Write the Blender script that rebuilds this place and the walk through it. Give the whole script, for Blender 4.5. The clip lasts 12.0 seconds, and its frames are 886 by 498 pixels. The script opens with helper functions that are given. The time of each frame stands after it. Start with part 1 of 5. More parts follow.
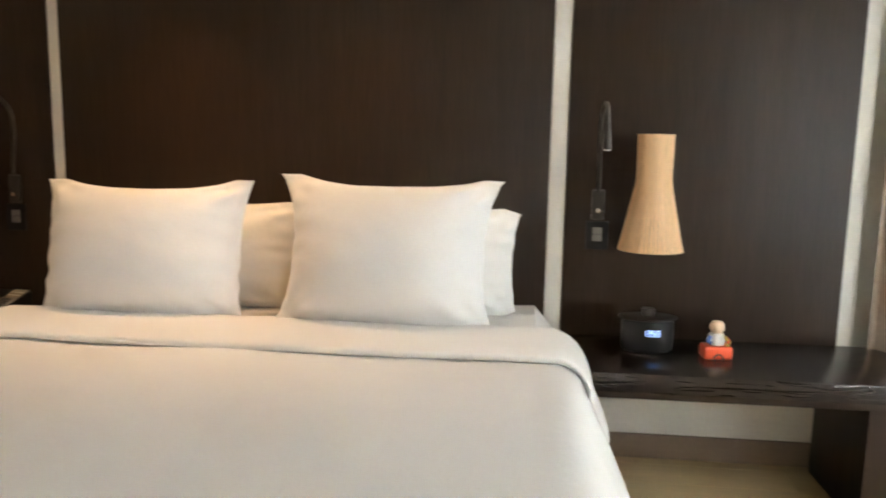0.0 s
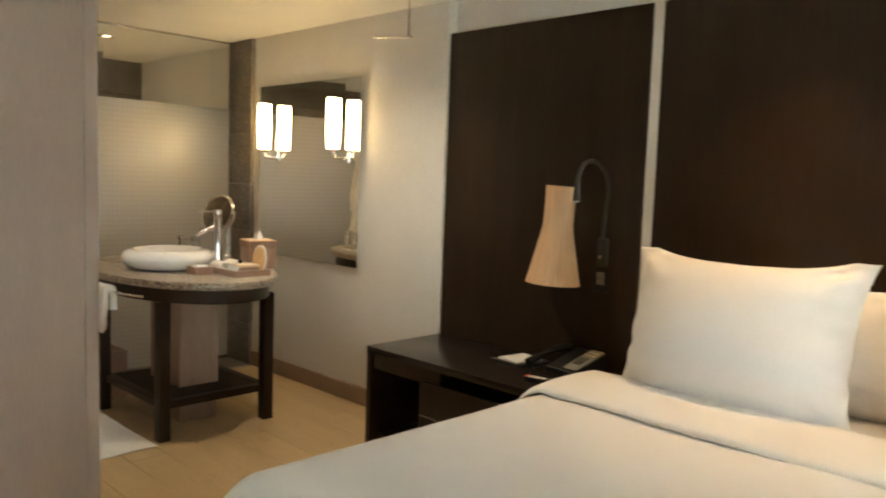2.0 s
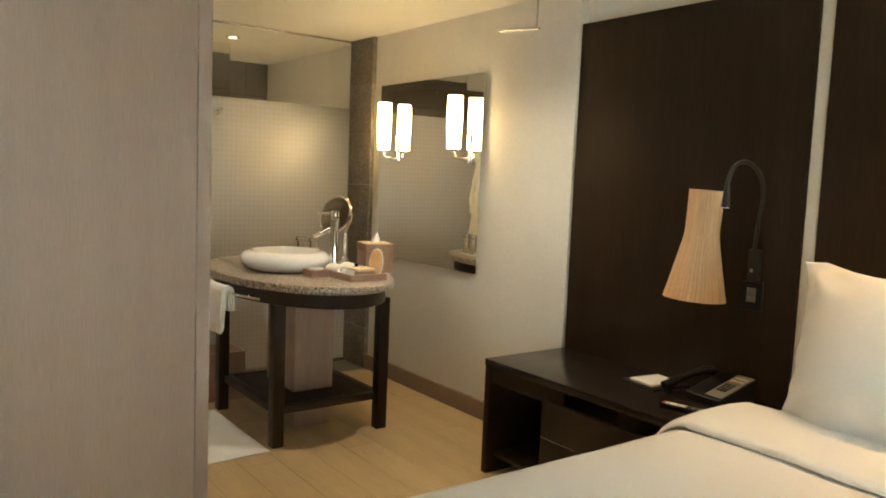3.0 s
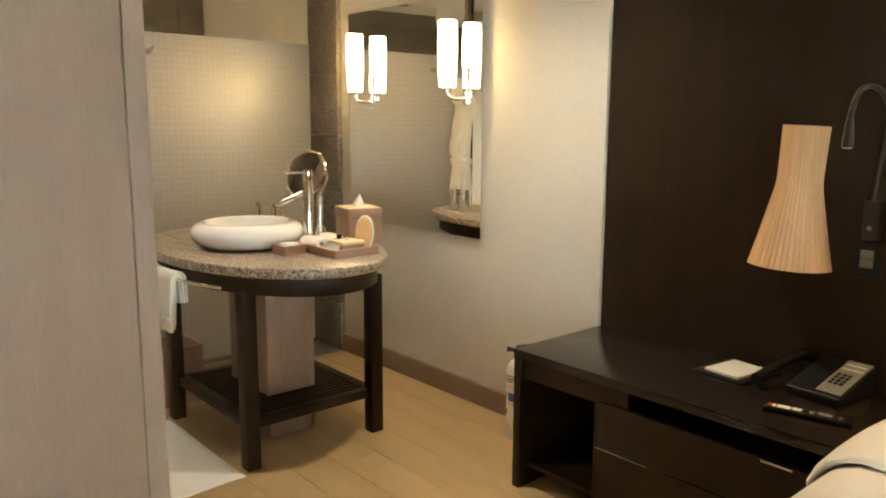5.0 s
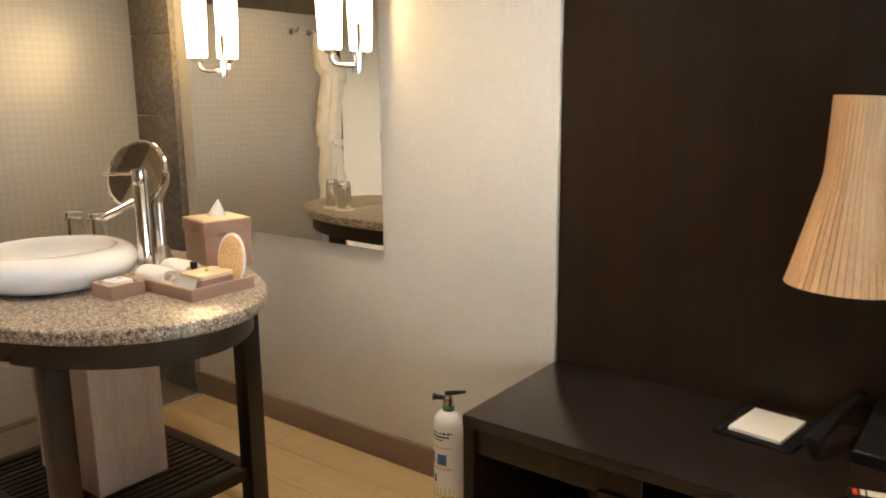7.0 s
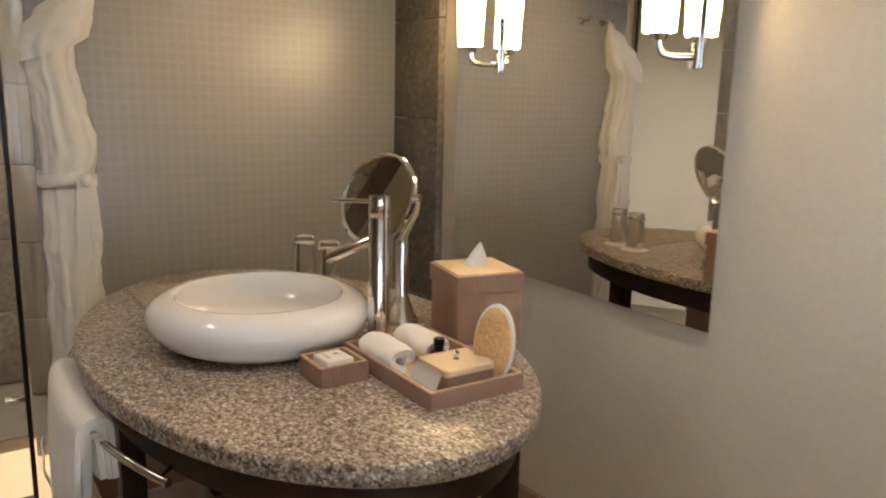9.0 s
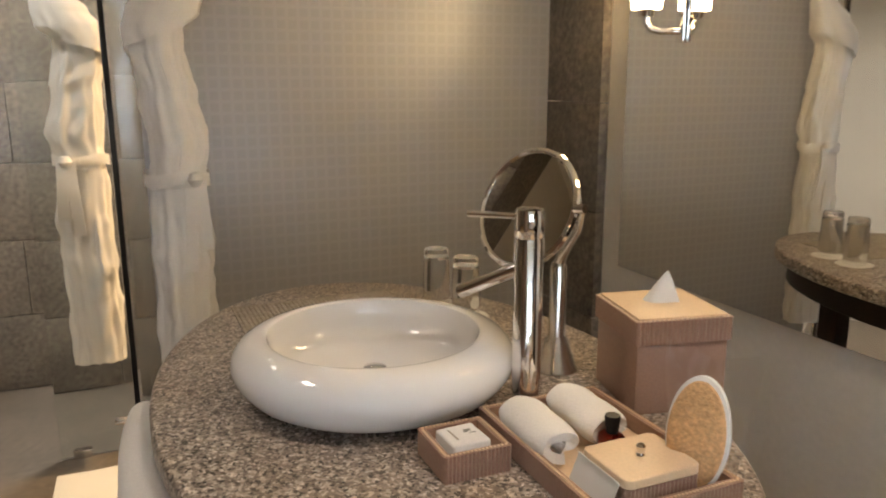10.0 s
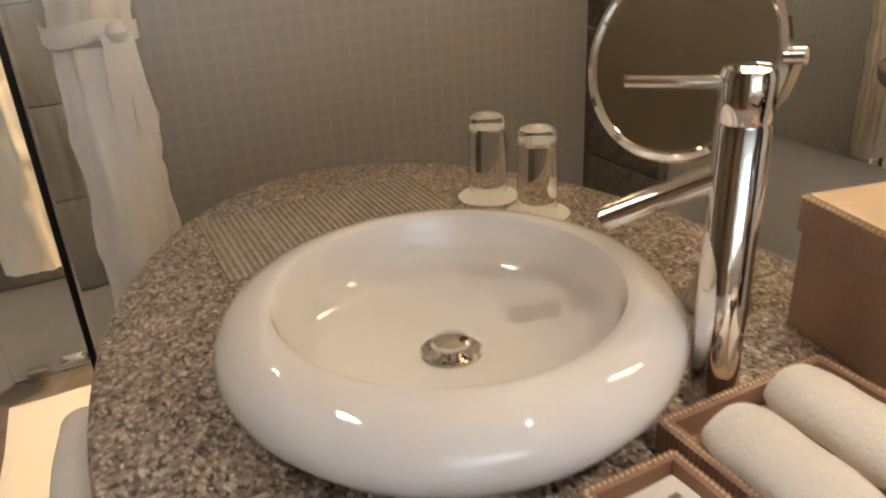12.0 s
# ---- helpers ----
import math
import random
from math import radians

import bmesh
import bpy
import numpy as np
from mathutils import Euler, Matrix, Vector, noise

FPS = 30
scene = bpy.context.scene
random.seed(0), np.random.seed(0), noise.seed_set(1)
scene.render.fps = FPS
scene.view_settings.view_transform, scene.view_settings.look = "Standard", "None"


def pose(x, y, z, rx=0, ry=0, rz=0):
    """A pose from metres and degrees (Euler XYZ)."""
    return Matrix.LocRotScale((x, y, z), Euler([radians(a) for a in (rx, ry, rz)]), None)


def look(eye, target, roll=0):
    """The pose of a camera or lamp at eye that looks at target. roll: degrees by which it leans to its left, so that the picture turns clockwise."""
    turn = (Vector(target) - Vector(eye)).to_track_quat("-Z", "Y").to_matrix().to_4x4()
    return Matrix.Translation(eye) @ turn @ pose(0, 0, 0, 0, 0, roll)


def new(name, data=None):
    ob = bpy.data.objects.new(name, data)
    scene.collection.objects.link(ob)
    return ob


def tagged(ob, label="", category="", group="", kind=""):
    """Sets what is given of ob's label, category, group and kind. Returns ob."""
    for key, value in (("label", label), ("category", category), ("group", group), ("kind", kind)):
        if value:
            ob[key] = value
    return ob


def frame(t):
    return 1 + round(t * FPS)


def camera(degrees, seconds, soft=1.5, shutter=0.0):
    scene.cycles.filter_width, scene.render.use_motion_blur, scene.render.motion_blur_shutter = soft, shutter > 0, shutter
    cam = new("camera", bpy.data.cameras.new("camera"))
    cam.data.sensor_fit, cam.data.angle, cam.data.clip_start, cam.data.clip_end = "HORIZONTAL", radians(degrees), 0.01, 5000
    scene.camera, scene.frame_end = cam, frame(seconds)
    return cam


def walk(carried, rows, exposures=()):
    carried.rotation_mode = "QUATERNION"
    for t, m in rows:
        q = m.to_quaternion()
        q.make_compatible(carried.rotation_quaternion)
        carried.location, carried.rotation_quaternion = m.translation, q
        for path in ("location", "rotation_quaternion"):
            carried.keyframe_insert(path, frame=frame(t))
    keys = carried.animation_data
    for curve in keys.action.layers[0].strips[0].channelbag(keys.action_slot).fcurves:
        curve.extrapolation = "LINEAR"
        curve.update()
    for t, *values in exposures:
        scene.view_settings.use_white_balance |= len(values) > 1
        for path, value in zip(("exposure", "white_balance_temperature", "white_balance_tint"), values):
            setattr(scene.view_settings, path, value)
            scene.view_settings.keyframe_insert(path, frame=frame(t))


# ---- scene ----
cam = camera(60.5, 12.0, soft=1.9, shutter=0.25)
EXPOSURES = [(0.0, -0.1, 7600, 15), (1.0, -0.1, 8100, 12), (1.5, -0.1, 7400, 9), (2.5, 0.0, 7700, 5), (4.5, 0.33, 7900, 3), (5.5, 0.4, 7500, 10), (6.5, 0.5, 7200, 11), (8.5, -0.1, 6800, 13), (9.0, -0.22, 6800, 13), (9.5, -0.3, 6600, 13), (10.5, -0.22, 6800, 13), (11.5, -0.22, 6900, 14), (12.0, -0.2, 6800, 14)]
PATH = [
    (0, (-0.1, 0.185, 1.395), (-0.297, 2.153, 1.101), 1.1),
    (0.5, (-0.21, 0.175, 1.405), (-0.724, 2.092, 1.16), 1.2),
    (1, (-0.302, 0.175, 1.414), (-1.108, 1.992, 1.2), 0.7),
    (1.5, (-0.374, 0.27, 1.418), (-1.477, 1.925, 1.21), 0.8),
    (2, (-0.436, 0.406, 1.428), (-1.838, 1.821, 1.247), 2.0),
    (2.5, (-0.517, 0.485, 1.428), (-2.114, 1.677, 1.264), 2.7),
    (4.5, (-1.234, 0.768, 1.426), (-2.81, 1.974, 1.174), 0.7),
    (5, (-1.45, 0.821, 1.414), (-2.945, 2.11, 1.092), 0.3),
    (5.5, (-1.688, 0.89, 1.403), (-2.997, 2.363, 1.057), -1.2),
    (6, (-1.886, 1.029, 1.383), (-3.053, 2.609, 1.008), -0.9),
    (6.5, (-2.082, 1.157, 1.405), (-3.246, 2.736, 1.013), -0.7),
    (8.5, (-2.788, 1.662, 1.439), (-4.26, 2.969, 1.09), 1.2),
    (9, (-2.986, 1.778, 1.425), (-4.609, 2.882, 1.038), 1.3),
    (9.5, (-3.215, 1.879, 1.435), (-4.921, 2.845, 1.039), 0.0),
    (10, (-3.385, 1.996, 1.413), (-5.184, 2.758, 0.984), -0.2),
    (10.5, (-3.521, 2.148, 1.407), (-5.352, 2.686, 0.81), 1.1),
    (11, (-3.637, 2.192, 1.35), (-5.397, 2.667, 0.528), 0.2),
    (11.5, (-3.829, 2.145, 1.327), (-5.494, 2.748, 0.395), -3.0),
    (12, (-3.982, 2.073, 1.363), (-5.612, 2.856, 0.508), -3.2),
]
walk(cam, [(t, look(eye, target, roll)) for t, eye, target, roll in PATH], exposures=EXPOSURES)

# ---- exposure, world, lamps ----
def sky_world():
    w = bpy.data.worlds.new("sky")
    scene.world = w
    w.use_nodes = True
    nt = w.node_tree
    nt.nodes.clear()
    out = nt.nodes.new("ShaderNodeOutputWorld")
    bg = nt.nodes.new("ShaderNodeBackground")
    sky = nt.nodes.new("ShaderNodeTexSky")
    sky.sky_type = "NISHITA"
    sky.sun_disc = False
    sky.sun_elevation, sky.sun_rotation = radians(38), radians(150)
    bg.inputs["Strength"].default_value = SKY
    nt.links.new(sky.outputs[0], bg.inputs[0])
    nt.links.new(bg.outputs[0], out.inputs[0])


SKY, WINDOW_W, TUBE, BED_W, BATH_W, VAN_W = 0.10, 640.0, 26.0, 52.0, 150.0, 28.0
sky_world()


def lamp(name, kind, energy, colour, m, **more):
    d = bpy.data.lights.new(name, kind)
    d.energy, d.color = energy, colour
    for k, v in more.items():
        if k == "size":
            d.shape, d.size, d.size_y = "RECTANGLE", v[0], v[1]
        elif k == "radius":
            d.shadow_soft_size = v
        elif k == "cone":
            d.spot_size, d.spot_blend = radians(v[0]), v[1]
    ob = new(name, d)
    ob.matrix_world = m
    return ob


# daylight enters by the wide window in the east wall, through its sheer
lamp("window_light", "AREA", WINDOW_W, (0.74, 0.88, 1.0), look((2.82, 0.65, 1.19), (-2, 0.75, 0.9)), size=(3.6, 2.08))
# recessed ceiling spots: two in the bathroom, two unseen above the head of the bed, one unseen before the vanity
# (-6.75, 1.85) and (-3.50, 2.68): unseen fill added to brighten stone wall and floor
SPOTS_WITH_FILL = ((-6.24, 2.67, BATH_W * 2.7), (-6.05, 1.58, BATH_W * 0.35), (-6.75, 1.85, BATH_W * 1.6), (-1.55, 3.00, BED_W), (-0.75, 3.00, BED_W * 0.7), (-4.70, 1.45, VAN_W * 1.6), (-3.50, 2.68, VAN_W * 2.0))
for dx, dy, dw in SPOTS_WITH_FILL:
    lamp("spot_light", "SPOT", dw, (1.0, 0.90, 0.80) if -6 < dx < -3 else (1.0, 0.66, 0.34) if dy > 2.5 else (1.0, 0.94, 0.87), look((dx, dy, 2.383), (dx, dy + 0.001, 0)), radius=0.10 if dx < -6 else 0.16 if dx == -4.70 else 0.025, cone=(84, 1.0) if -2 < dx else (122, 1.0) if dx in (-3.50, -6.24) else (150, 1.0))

# ---- materials ----
def mat(name, base, rough=0.5, metal=0.0, **k):
    """Principled surface with two scales of colour variation and a fine relief."""
    m = bpy.data.materials.new(name)
    m.use_nodes = True
    nt = m.node_tree
    n, l = nt.nodes, nt.links
    bs = n["Principled BSDF"]
    bs.inputs["Roughness"].default_value, bs.inputs["Metallic"].default_value = rough, metal
    bs.inputs["Base Color"].default_value = (*base, 1)
    if "spec" in k:
        bs.inputs["Specular IOR Level"].default_value = k["spec"]
    if "coat" in k:
        bs.inputs["Coat Weight"].default_value = k["coat"]
        bs.inputs["Coat Roughness"].default_value = k.get("coat_rough", 0.1)
    if "sheen" in k:
        bs.inputs["Sheen Weight"].default_value = k["sheen"]
    tc = n.new("ShaderNodeTexCoord")
    mp = n.new("ShaderNodeMapping")
    mp.inputs["Scale"].default_value = k.get("stretch", (1, 1, 1))
    l.new(tc.outputs["Object"], mp.inputs[0])
    big, fine = k.get("scales", (3.0, 60.0))
    vary = k.get("vary", 0.12)
    col = None
    for sc, amount in ((big, vary), (fine, k.get("grain", vary * 0.6))):
        if not amount:
            continue
        t = n.new("ShaderNodeTexNoise")
        t.inputs["Scale"].default_value, t.inputs["Detail"].default_value = sc, 5
        l.new(mp.outputs[0], t.inputs["Vector"])
        r = n.new("ShaderNodeMapRange")
        r.inputs["From Min"].default_value, r.inputs["From Max"].default_value = 0.3, 0.7
        r.inputs["To Min"].default_value, r.inputs["To Max"].default_value = 1 - amount, 1 + amount
        l.new(t.outputs["Fac"], r.inputs["Value"])
        mx = n.new("ShaderNodeMix")
        mx.data_type, mx.blend_type = "RGBA", "MULTIPLY"
        mx.inputs["Factor"].default_value = 1.0
        if col is None:
            mx.inputs["A"].default_value = (*base, 1)
        else:
            l.new(col, mx.inputs["A"])
        l.new(r.outputs[0], mx.inputs["B"])
        col = mx.outputs["Result"]
    if k.get("random"):
        oi = n.new("ShaderNodeObjectInfo")
        r = n.new("ShaderNodeMapRange")
        r.inputs["To Min"].default_value, r.inputs["To Max"].default_value = 1 - k["random"], 1 + k["random"]
        l.new(oi.outputs["Random"], r.inputs["Value"])
        mx = n.new("ShaderNodeMix")
        mx.data_type, mx.blend_type = "RGBA", "MULTIPLY"
        mx.inputs["Factor"].default_value = 1.0
        l.new(col, mx.inputs["A"])
        l.new(r.outputs[0], mx.inputs["B"])
        col = mx.outputs["Result"]
    if col is not None:
        l.new(col, bs.inputs["Base Color"])
    if k.get("bump"):
        t = n.new("ShaderNodeTexNoise")
        t.inputs["Scale"].default_value, t.inputs["Detail"].default_value = k.get("bump_scale", 90.0), 6
        l.new(mp.outputs[0], t.inputs["Vector"])
        b = n.new("ShaderNodeBump")
        b.inputs["Strength"].default_value, b.inputs["Distance"].default_value = k["bump"], k.get("bump_depth", 0.004)
        l.new(t.outputs["Fac"], b.inputs["Height"])
        l.new(b.outputs[0], bs.inputs["Normal"])
    if k.get("rough_vary"):
        t = n.new("ShaderNodeTexNoise")
        t.inputs["Scale"].default_value = 7.0
        l.new(tc.outputs["Object"], t.inputs["Vector"])
        r = n.new("ShaderNodeMapRange")
        r.inputs["To Min"].default_value, r.inputs["To Max"].default_value = max(0, rough - k["rough_vary"]), rough + k["rough_vary"]
        l.new(t.outputs["Fac"], r.inputs["Value"])
        l.new(r.outputs[0], bs.inputs["Roughness"])
    return m


def granite():
    m = mat("granite", (0.38, 0.33, 0.28), 0.30, vary=0.0, grain=0.0)
    n, l = m.node_tree.nodes, m.node_tree.links
    bs = n["Principled BSDF"]
    tc = n.new("ShaderNodeTexCoord")
    v = n.new("ShaderNodeTexVoronoi")
    v.inputs["Scale"].default_value = 205
    v.inputs["Randomness"].default_value = 1
    warp = n.new("ShaderNodeTexNoise")
    warp.inputs["Scale"].default_value, warp.inputs["Detail"].default_value = 190, 3
    l.new(tc.outputs["Object"], warp.inputs["Vector"])
    push = n.new("ShaderNodeVectorMath")
    push.operation = "MULTIPLY_ADD"
    push.inputs[1].default_value = (0.006, 0.006, 0.006)
    l.new(warp.outputs["Color"], push.inputs[0])
    l.new(tc.outputs["Object"], push.inputs[2])
    l.new(push.outputs[0], v.inputs["Vector"])
    sep = n.new("ShaderNodeSeparateColor")
    l.new(v.outputs["Color"], sep.inputs[0])
    ramp = n.new("ShaderNodeValToRGB")
    ramp.color_ramp.interpolation = "LINEAR"
    e = ramp.color_ramp.elements
    e[0].position, e[0].color = 0.0, (0.05, 0.038, 0.03, 1)
    e[1].position, e[1].color = 1.0, (0.70, 0.63, 0.55, 1)
    for p, c in ((0.12, (0.085, 0.064, 0.05)), (0.21, (0.20, 0.155, 0.12)), (0.5, (0.29, 0.23, 0.182)), (0.72, (0.42, 0.342, 0.276)), (0.9, (0.57, 0.49, 0.41))):
        x = e.new(p)
        x.color = (*c, 1)
    l.new(sep.outputs[0], ramp.inputs[0])
    t = n.new("ShaderNodeTexNoise")
    t.inputs["Scale"].default_value, t.inputs["Detail"].default_value = 60, 6
    l.new(tc.outputs["Object"], t.inputs["Vector"])
    r = n.new("ShaderNodeMapRange")
    r.inputs["From Min"].default_value, r.inputs["From Max"].default_value = 0.35, 0.65
    r.inputs["To Min"].default_value, r.inputs["To Max"].default_value = 0.72, 1.2
    l.new(t.outputs["Fac"], r.inputs["Value"])
    mx = n.new("ShaderNodeMix")
    mx.data_type, mx.blend_type = "RGBA", "MULTIPLY"
    mx.inputs["Factor"].default_value = 1
    l.new(ramp.outputs[0], mx.inputs["A"])
    l.new(r.outputs[0], mx.inputs["B"])
    l.new(mx.outputs["Result"], bs.inputs["Base Color"])
    return m


def frosted():
    """Etched glass: a close grid of small matt squares with clearer lines between."""
    m = bpy.data.materials.new("etched_glass")
    m.use_nodes = True
    n, l = m.node_tree.nodes, m.node_tree.links
    n.clear()
    out = n.new("ShaderNodeOutputMaterial")
    tc = n.new("ShaderNodeTexCoord")
    sx = n.new("ShaderNodeSeparateXYZ")
    l.new(tc.outputs["Object"], sx.inputs[0])
    waves = []
    for ch in ("Y", "Z"):
        k = n.new("ShaderNodeMath")
        k.operation = "MULTIPLY"
        k.inputs[1].default_value = 1 / 0.034
        l.new(sx.outputs[ch], k.inputs[0])
        f = n.new("ShaderNodeMath")
        f.operation = "PINGPONG"
        f.inputs[1].default_value = 0.5
        l.new(k.outputs[0], f.inputs[0])
        r = n.new("ShaderNodeMapRange")
        r.interpolation_type = "SMOOTHSTEP"
        r.inputs["From Min"].default_value, r.inputs["From Max"].default_value = 0.05, 0.24
        l.new(f.outputs[0], r.inputs["Value"])
        waves.append(r.outputs[0])
    mul = n.new("ShaderNodeMath")
    mul.operation = "MULTIPLY"
    l.new(waves[0], mul.inputs[0])
    l.new(waves[1], mul.inputs[1])
    mix = n.new("ShaderNodeMix")
    mix.data_type = "RGBA"
    mix.inputs["A"].default_value, mix.inputs["B"].default_value = (0.425, 0.435, 0.450, 1), (0.392, 0.401, 0.416, 1)
    l.new(mul.outputs[0], mix.inputs["Factor"])
    d, tr, g = n.new("ShaderNodeBsdfDiffuse"), n.new("ShaderNodeBsdfTranslucent"), n.new("ShaderNodeBsdfGlossy")
    g.inputs["Roughness"].default_value = 0.35
    for s in (d, tr):
        l.new(mix.outputs["Result"], s.inputs["Color"])
    a, b = n.new("ShaderNodeMixShader"), n.new("ShaderNodeMixShader")
    a.inputs[0].default_value, b.inputs[0].default_value = 0.64, 0.06
    l.new(d.outputs[0], a.inputs[1])
    l.new(tr.outputs[0], a.inputs[2])
    l.new(a.outputs[0], b.inputs[1])
    l.new(g.outputs[0], b.inputs[2])
    l.new(b.outputs[0], out.inputs[0])
    return m


def glass(name, tint=(1, 1, 1), rough=0.0, ior=1.45):
    m = bpy.data.materials.new(name)
    m.use_nodes = True
    bs = m.node_tree.nodes["Principled BSDF"]
    bs.inputs["Base Color"].default_value = (*tint, 1)
    bs.inputs["Roughness"].default_value = rough
    bs.inputs["Transmission Weight"].default_value = 1
    bs.inputs["IOR"].default_value = ior
    return m


def glow(name, colour, strength):
    m = bpy.data.materials.new(name)
    m.use_nodes = True
    bs = m.node_tree.nodes["Principled BSDF"]
    bs.inputs["Base Color"].default_value = (0.9, 0.88, 0.82, 1)
    bs.inputs["Emission Color"].default_value = (*colour, 1)
    bs.inputs["Emission Strength"].default_value = strength
    return m


M = dict(
    wall=mat("white_wall_paint", (0.74, 0.70, 0.63), 0.6, vary=0.03, grain=0.03, bump=0.12, bump_scale=160, bump_depth=0.002),
    ceiling=mat("ceiling_paint", (0.80, 0.78, 0.72), 0.7, vary=0.02, grain=0.02, bump=0.1, bump_scale=120, bump_depth=0.002),
    wenge=mat("wenge_veneer", (0.027, 0.0145, 0.0082), 0.42, spec=0.24, vary=0.18, grain=0.20, scales=(2.0, 26.0), stretch=(6, 6, 0.35), bump=0.08, bump_scale=40, rough_vary=0.05),
    wenge_top=mat("wenge_lacquer", (0.020, 0.014, 0.012), 0.22, vary=0.18, grain=0.25, scales=(2.0, 22.0), stretch=(0.4, 7, 7), bump=0.05, bump_scale=40, rough_vary=0.06),
    oak=mat("oak_floor", (0.52, 0.365, 0.195), 0.36, vary=0.08, grain=0.09, scales=(1.6, 24.0), stretch=(0.5, 6, 6), bump=0.06, bump_scale=60, random=0.03, rough_vary=0.08),
    skirt=mat("brown_baseboard", (0.24, 0.165, 0.115), 0.45, vary=0.08),
    stone=mat("grey_brown_stone", (0.165, 0.140, 0.115), 0.62, vary=0.22, grain=0.35, scales=(5.0, 55.0), bump=0.5, bump_scale=45, bump_depth=0.006, random=0.08),
    pale=mat("pale_stone_strip", (0.45, 0.40, 0.31), 0.4, vary=0.08),
    stonefloor=mat("grey_stone_floor", (0.16, 0.132, 0.108), 0.4, vary=0.15, grain=0.2, scales=(4.0, 40.0), bump=0.12),
    laminate=mat("beige_laminate", (0.30, 0.215, 0.165), 0.5, vary=0.05, grain=0.06, scales=(1.4, 30.0), stretch=(8, 8, 0.5), bump=0.05, bump_scale=60),
    tan=mat("tan_wood_cladding", (0.36, 0.25, 0.19), 0.5, vary=0.10, grain=0.12, scales=(1.5, 26.0), stretch=(8, 8, 0.5), bump=0.05),
    linen=mat("white_bed_linen", (0.80, 0.775, 0.74), 0.85, vary=0.02, grain=0.03, scales=(3.0, 220.0), bump=0.18, bump_scale=35, bump_depth=0.006, sheen=0.3),
    terry=mat("white_terry", (0.83, 0.80, 0.75), 0.95, vary=0.03, grain=0.04, scales=(9.0, 260.0), bump=0.45, bump_scale=240, bump_depth=0.003, sheen=0.4),
    granite=granite(),
    etched=frosted(),
    clear=glass("clear_glass", (0.93, 0.96, 0.94)),
    shower=glass("coated_shower_glass", (0.93, 0.96, 0.94), 0.0, 1.2),
    tumbler=glass("tumbler_glass", (0.98, 0.98, 0.97), 0.0, 1.32),
    porcelain=mat("white_porcelain", (0.84, 0.82, 0.80), 0.025, vary=0.01, grain=0.0, coat=0.6, coat_rough=0.01),
    chrome=mat("chrome", (0.82, 0.80, 0.78), 0.05, 1.0, vary=0.02, grain=0.0),
    steel=mat("brushed_steel", (0.62, 0.60, 0.57), 0.24, 1.0, vary=0.05),
    darkmetal=mat("dark_bronze_metal", (0.06, 0.052, 0.048), 0.4, 0.6, vary=0.08),
    mirror=mat("mirror_silver", (0.90, 0.90, 0.88), 0.0, 1.0, vary=0.0, grain=0.0),
    leather=mat("rose_tan_leather", (0.35, 0.215, 0.155), 0.42, vary=0.06, grain=0.08, scales=(6.0, 240.0), bump=0.15, bump_scale=300, bump_depth=0.001),
    cream=mat("cream_leather", (0.74, 0.55, 0.36), 0.4, vary=0.05, grain=0.05, scales=(6.0, 240.0), bump=0.1, bump_scale=300, bump_depth=0.001),
    veneer=mat("birch_strip_shade", (0.72, 0.44, 0.24), 0.55, vary=0.08, grain=0.1, scales=(3.0, 40.0), stretch=(6, 6, 0.4), random=0.05),
    plastic=mat("black_plastic", (0.010, 0.010, 0.011), 0.40, spec=0.3, vary=0.05),
    grey=mat("grey_plastic", (0.22, 0.21, 0.19), 0.45, vary=0.06),
    paper=mat("white_paper", (0.80, 0.79, 0.75), 0.8, vary=0.02),
    white=mat("white_plastic", (0.78, 0.76, 0.72), 0.4, vary=0.03),
    red=mat("orange_red_plastic", (0.80, 0.09, 0.025), 0.35, vary=0.06),
    bottle=glass("amber_red_bottle", (0.35, 0.03, 0.015), 0.02),
    loofah=mat("sponge_fibre", (0.66, 0.40, 0.19), 0.9, vary=0.15, grain=0.2, scales=(12.0, 180.0), bump=0.7, bump_scale=160),
    film=None,
    curtain=mat("taupe_curtain", (0.33, 0.24, 0.18), 0.85, vary=0.06, grain=0.08, bump=0.2, bump_scale=200),
    green=mat("green_label", (0.05, 0.22, 0.12), 0.5, vary=0.05),
    yellow=mat("yellow_cushion", (0.62, 0.50, 0.16), 0.8, vary=0.06),
    blue=mat("blue_print", (0.06, 0.12, 0.35), 0.5, vary=0.05),
    slate=mat("woven_grey_mat", (0.42, 0.37, 0.30), 0.6, vary=0.08, grain=0.2),
    tube=glow("opal_glass_lit", (1.0, 0.74, 0.40), TUBE),
    sheer=None,
    teal=glass("teal_bottle_glass", (0.05, 0.45, 0.33), 0.05),
    led=glow("lamp_led", (1.0, 0.86, 0.62), 14.0),
    digits=glow("blue_digits", (0.12, 0.35, 1.0), 3.0),
)



def sheer_cloth():
    m = bpy.data.materials.new("white_sheer")
    m.use_nodes = True
    n, l = m.node_tree.nodes, m.node_tree.links
    n.clear()
    out, d, t, mx = n.new("ShaderNodeOutputMaterial"), n.new("ShaderNodeBsdfDiffuse"), n.new("ShaderNodeBsdfTranslucent"), n.new("ShaderNodeMixShader")
    d.inputs["Color"].default_value = t.inputs["Color"].default_value = (0.86, 0.87, 0.88, 1)
    mx.inputs[0].default_value = 0.6
    l.new(d.outputs[0], mx.inputs[1])
    l.new(t.outputs[0], mx.inputs[2])
    l.new(mx.outputs[0], out.inputs[0])
    return m


M["sheer"] = sheer_cloth()


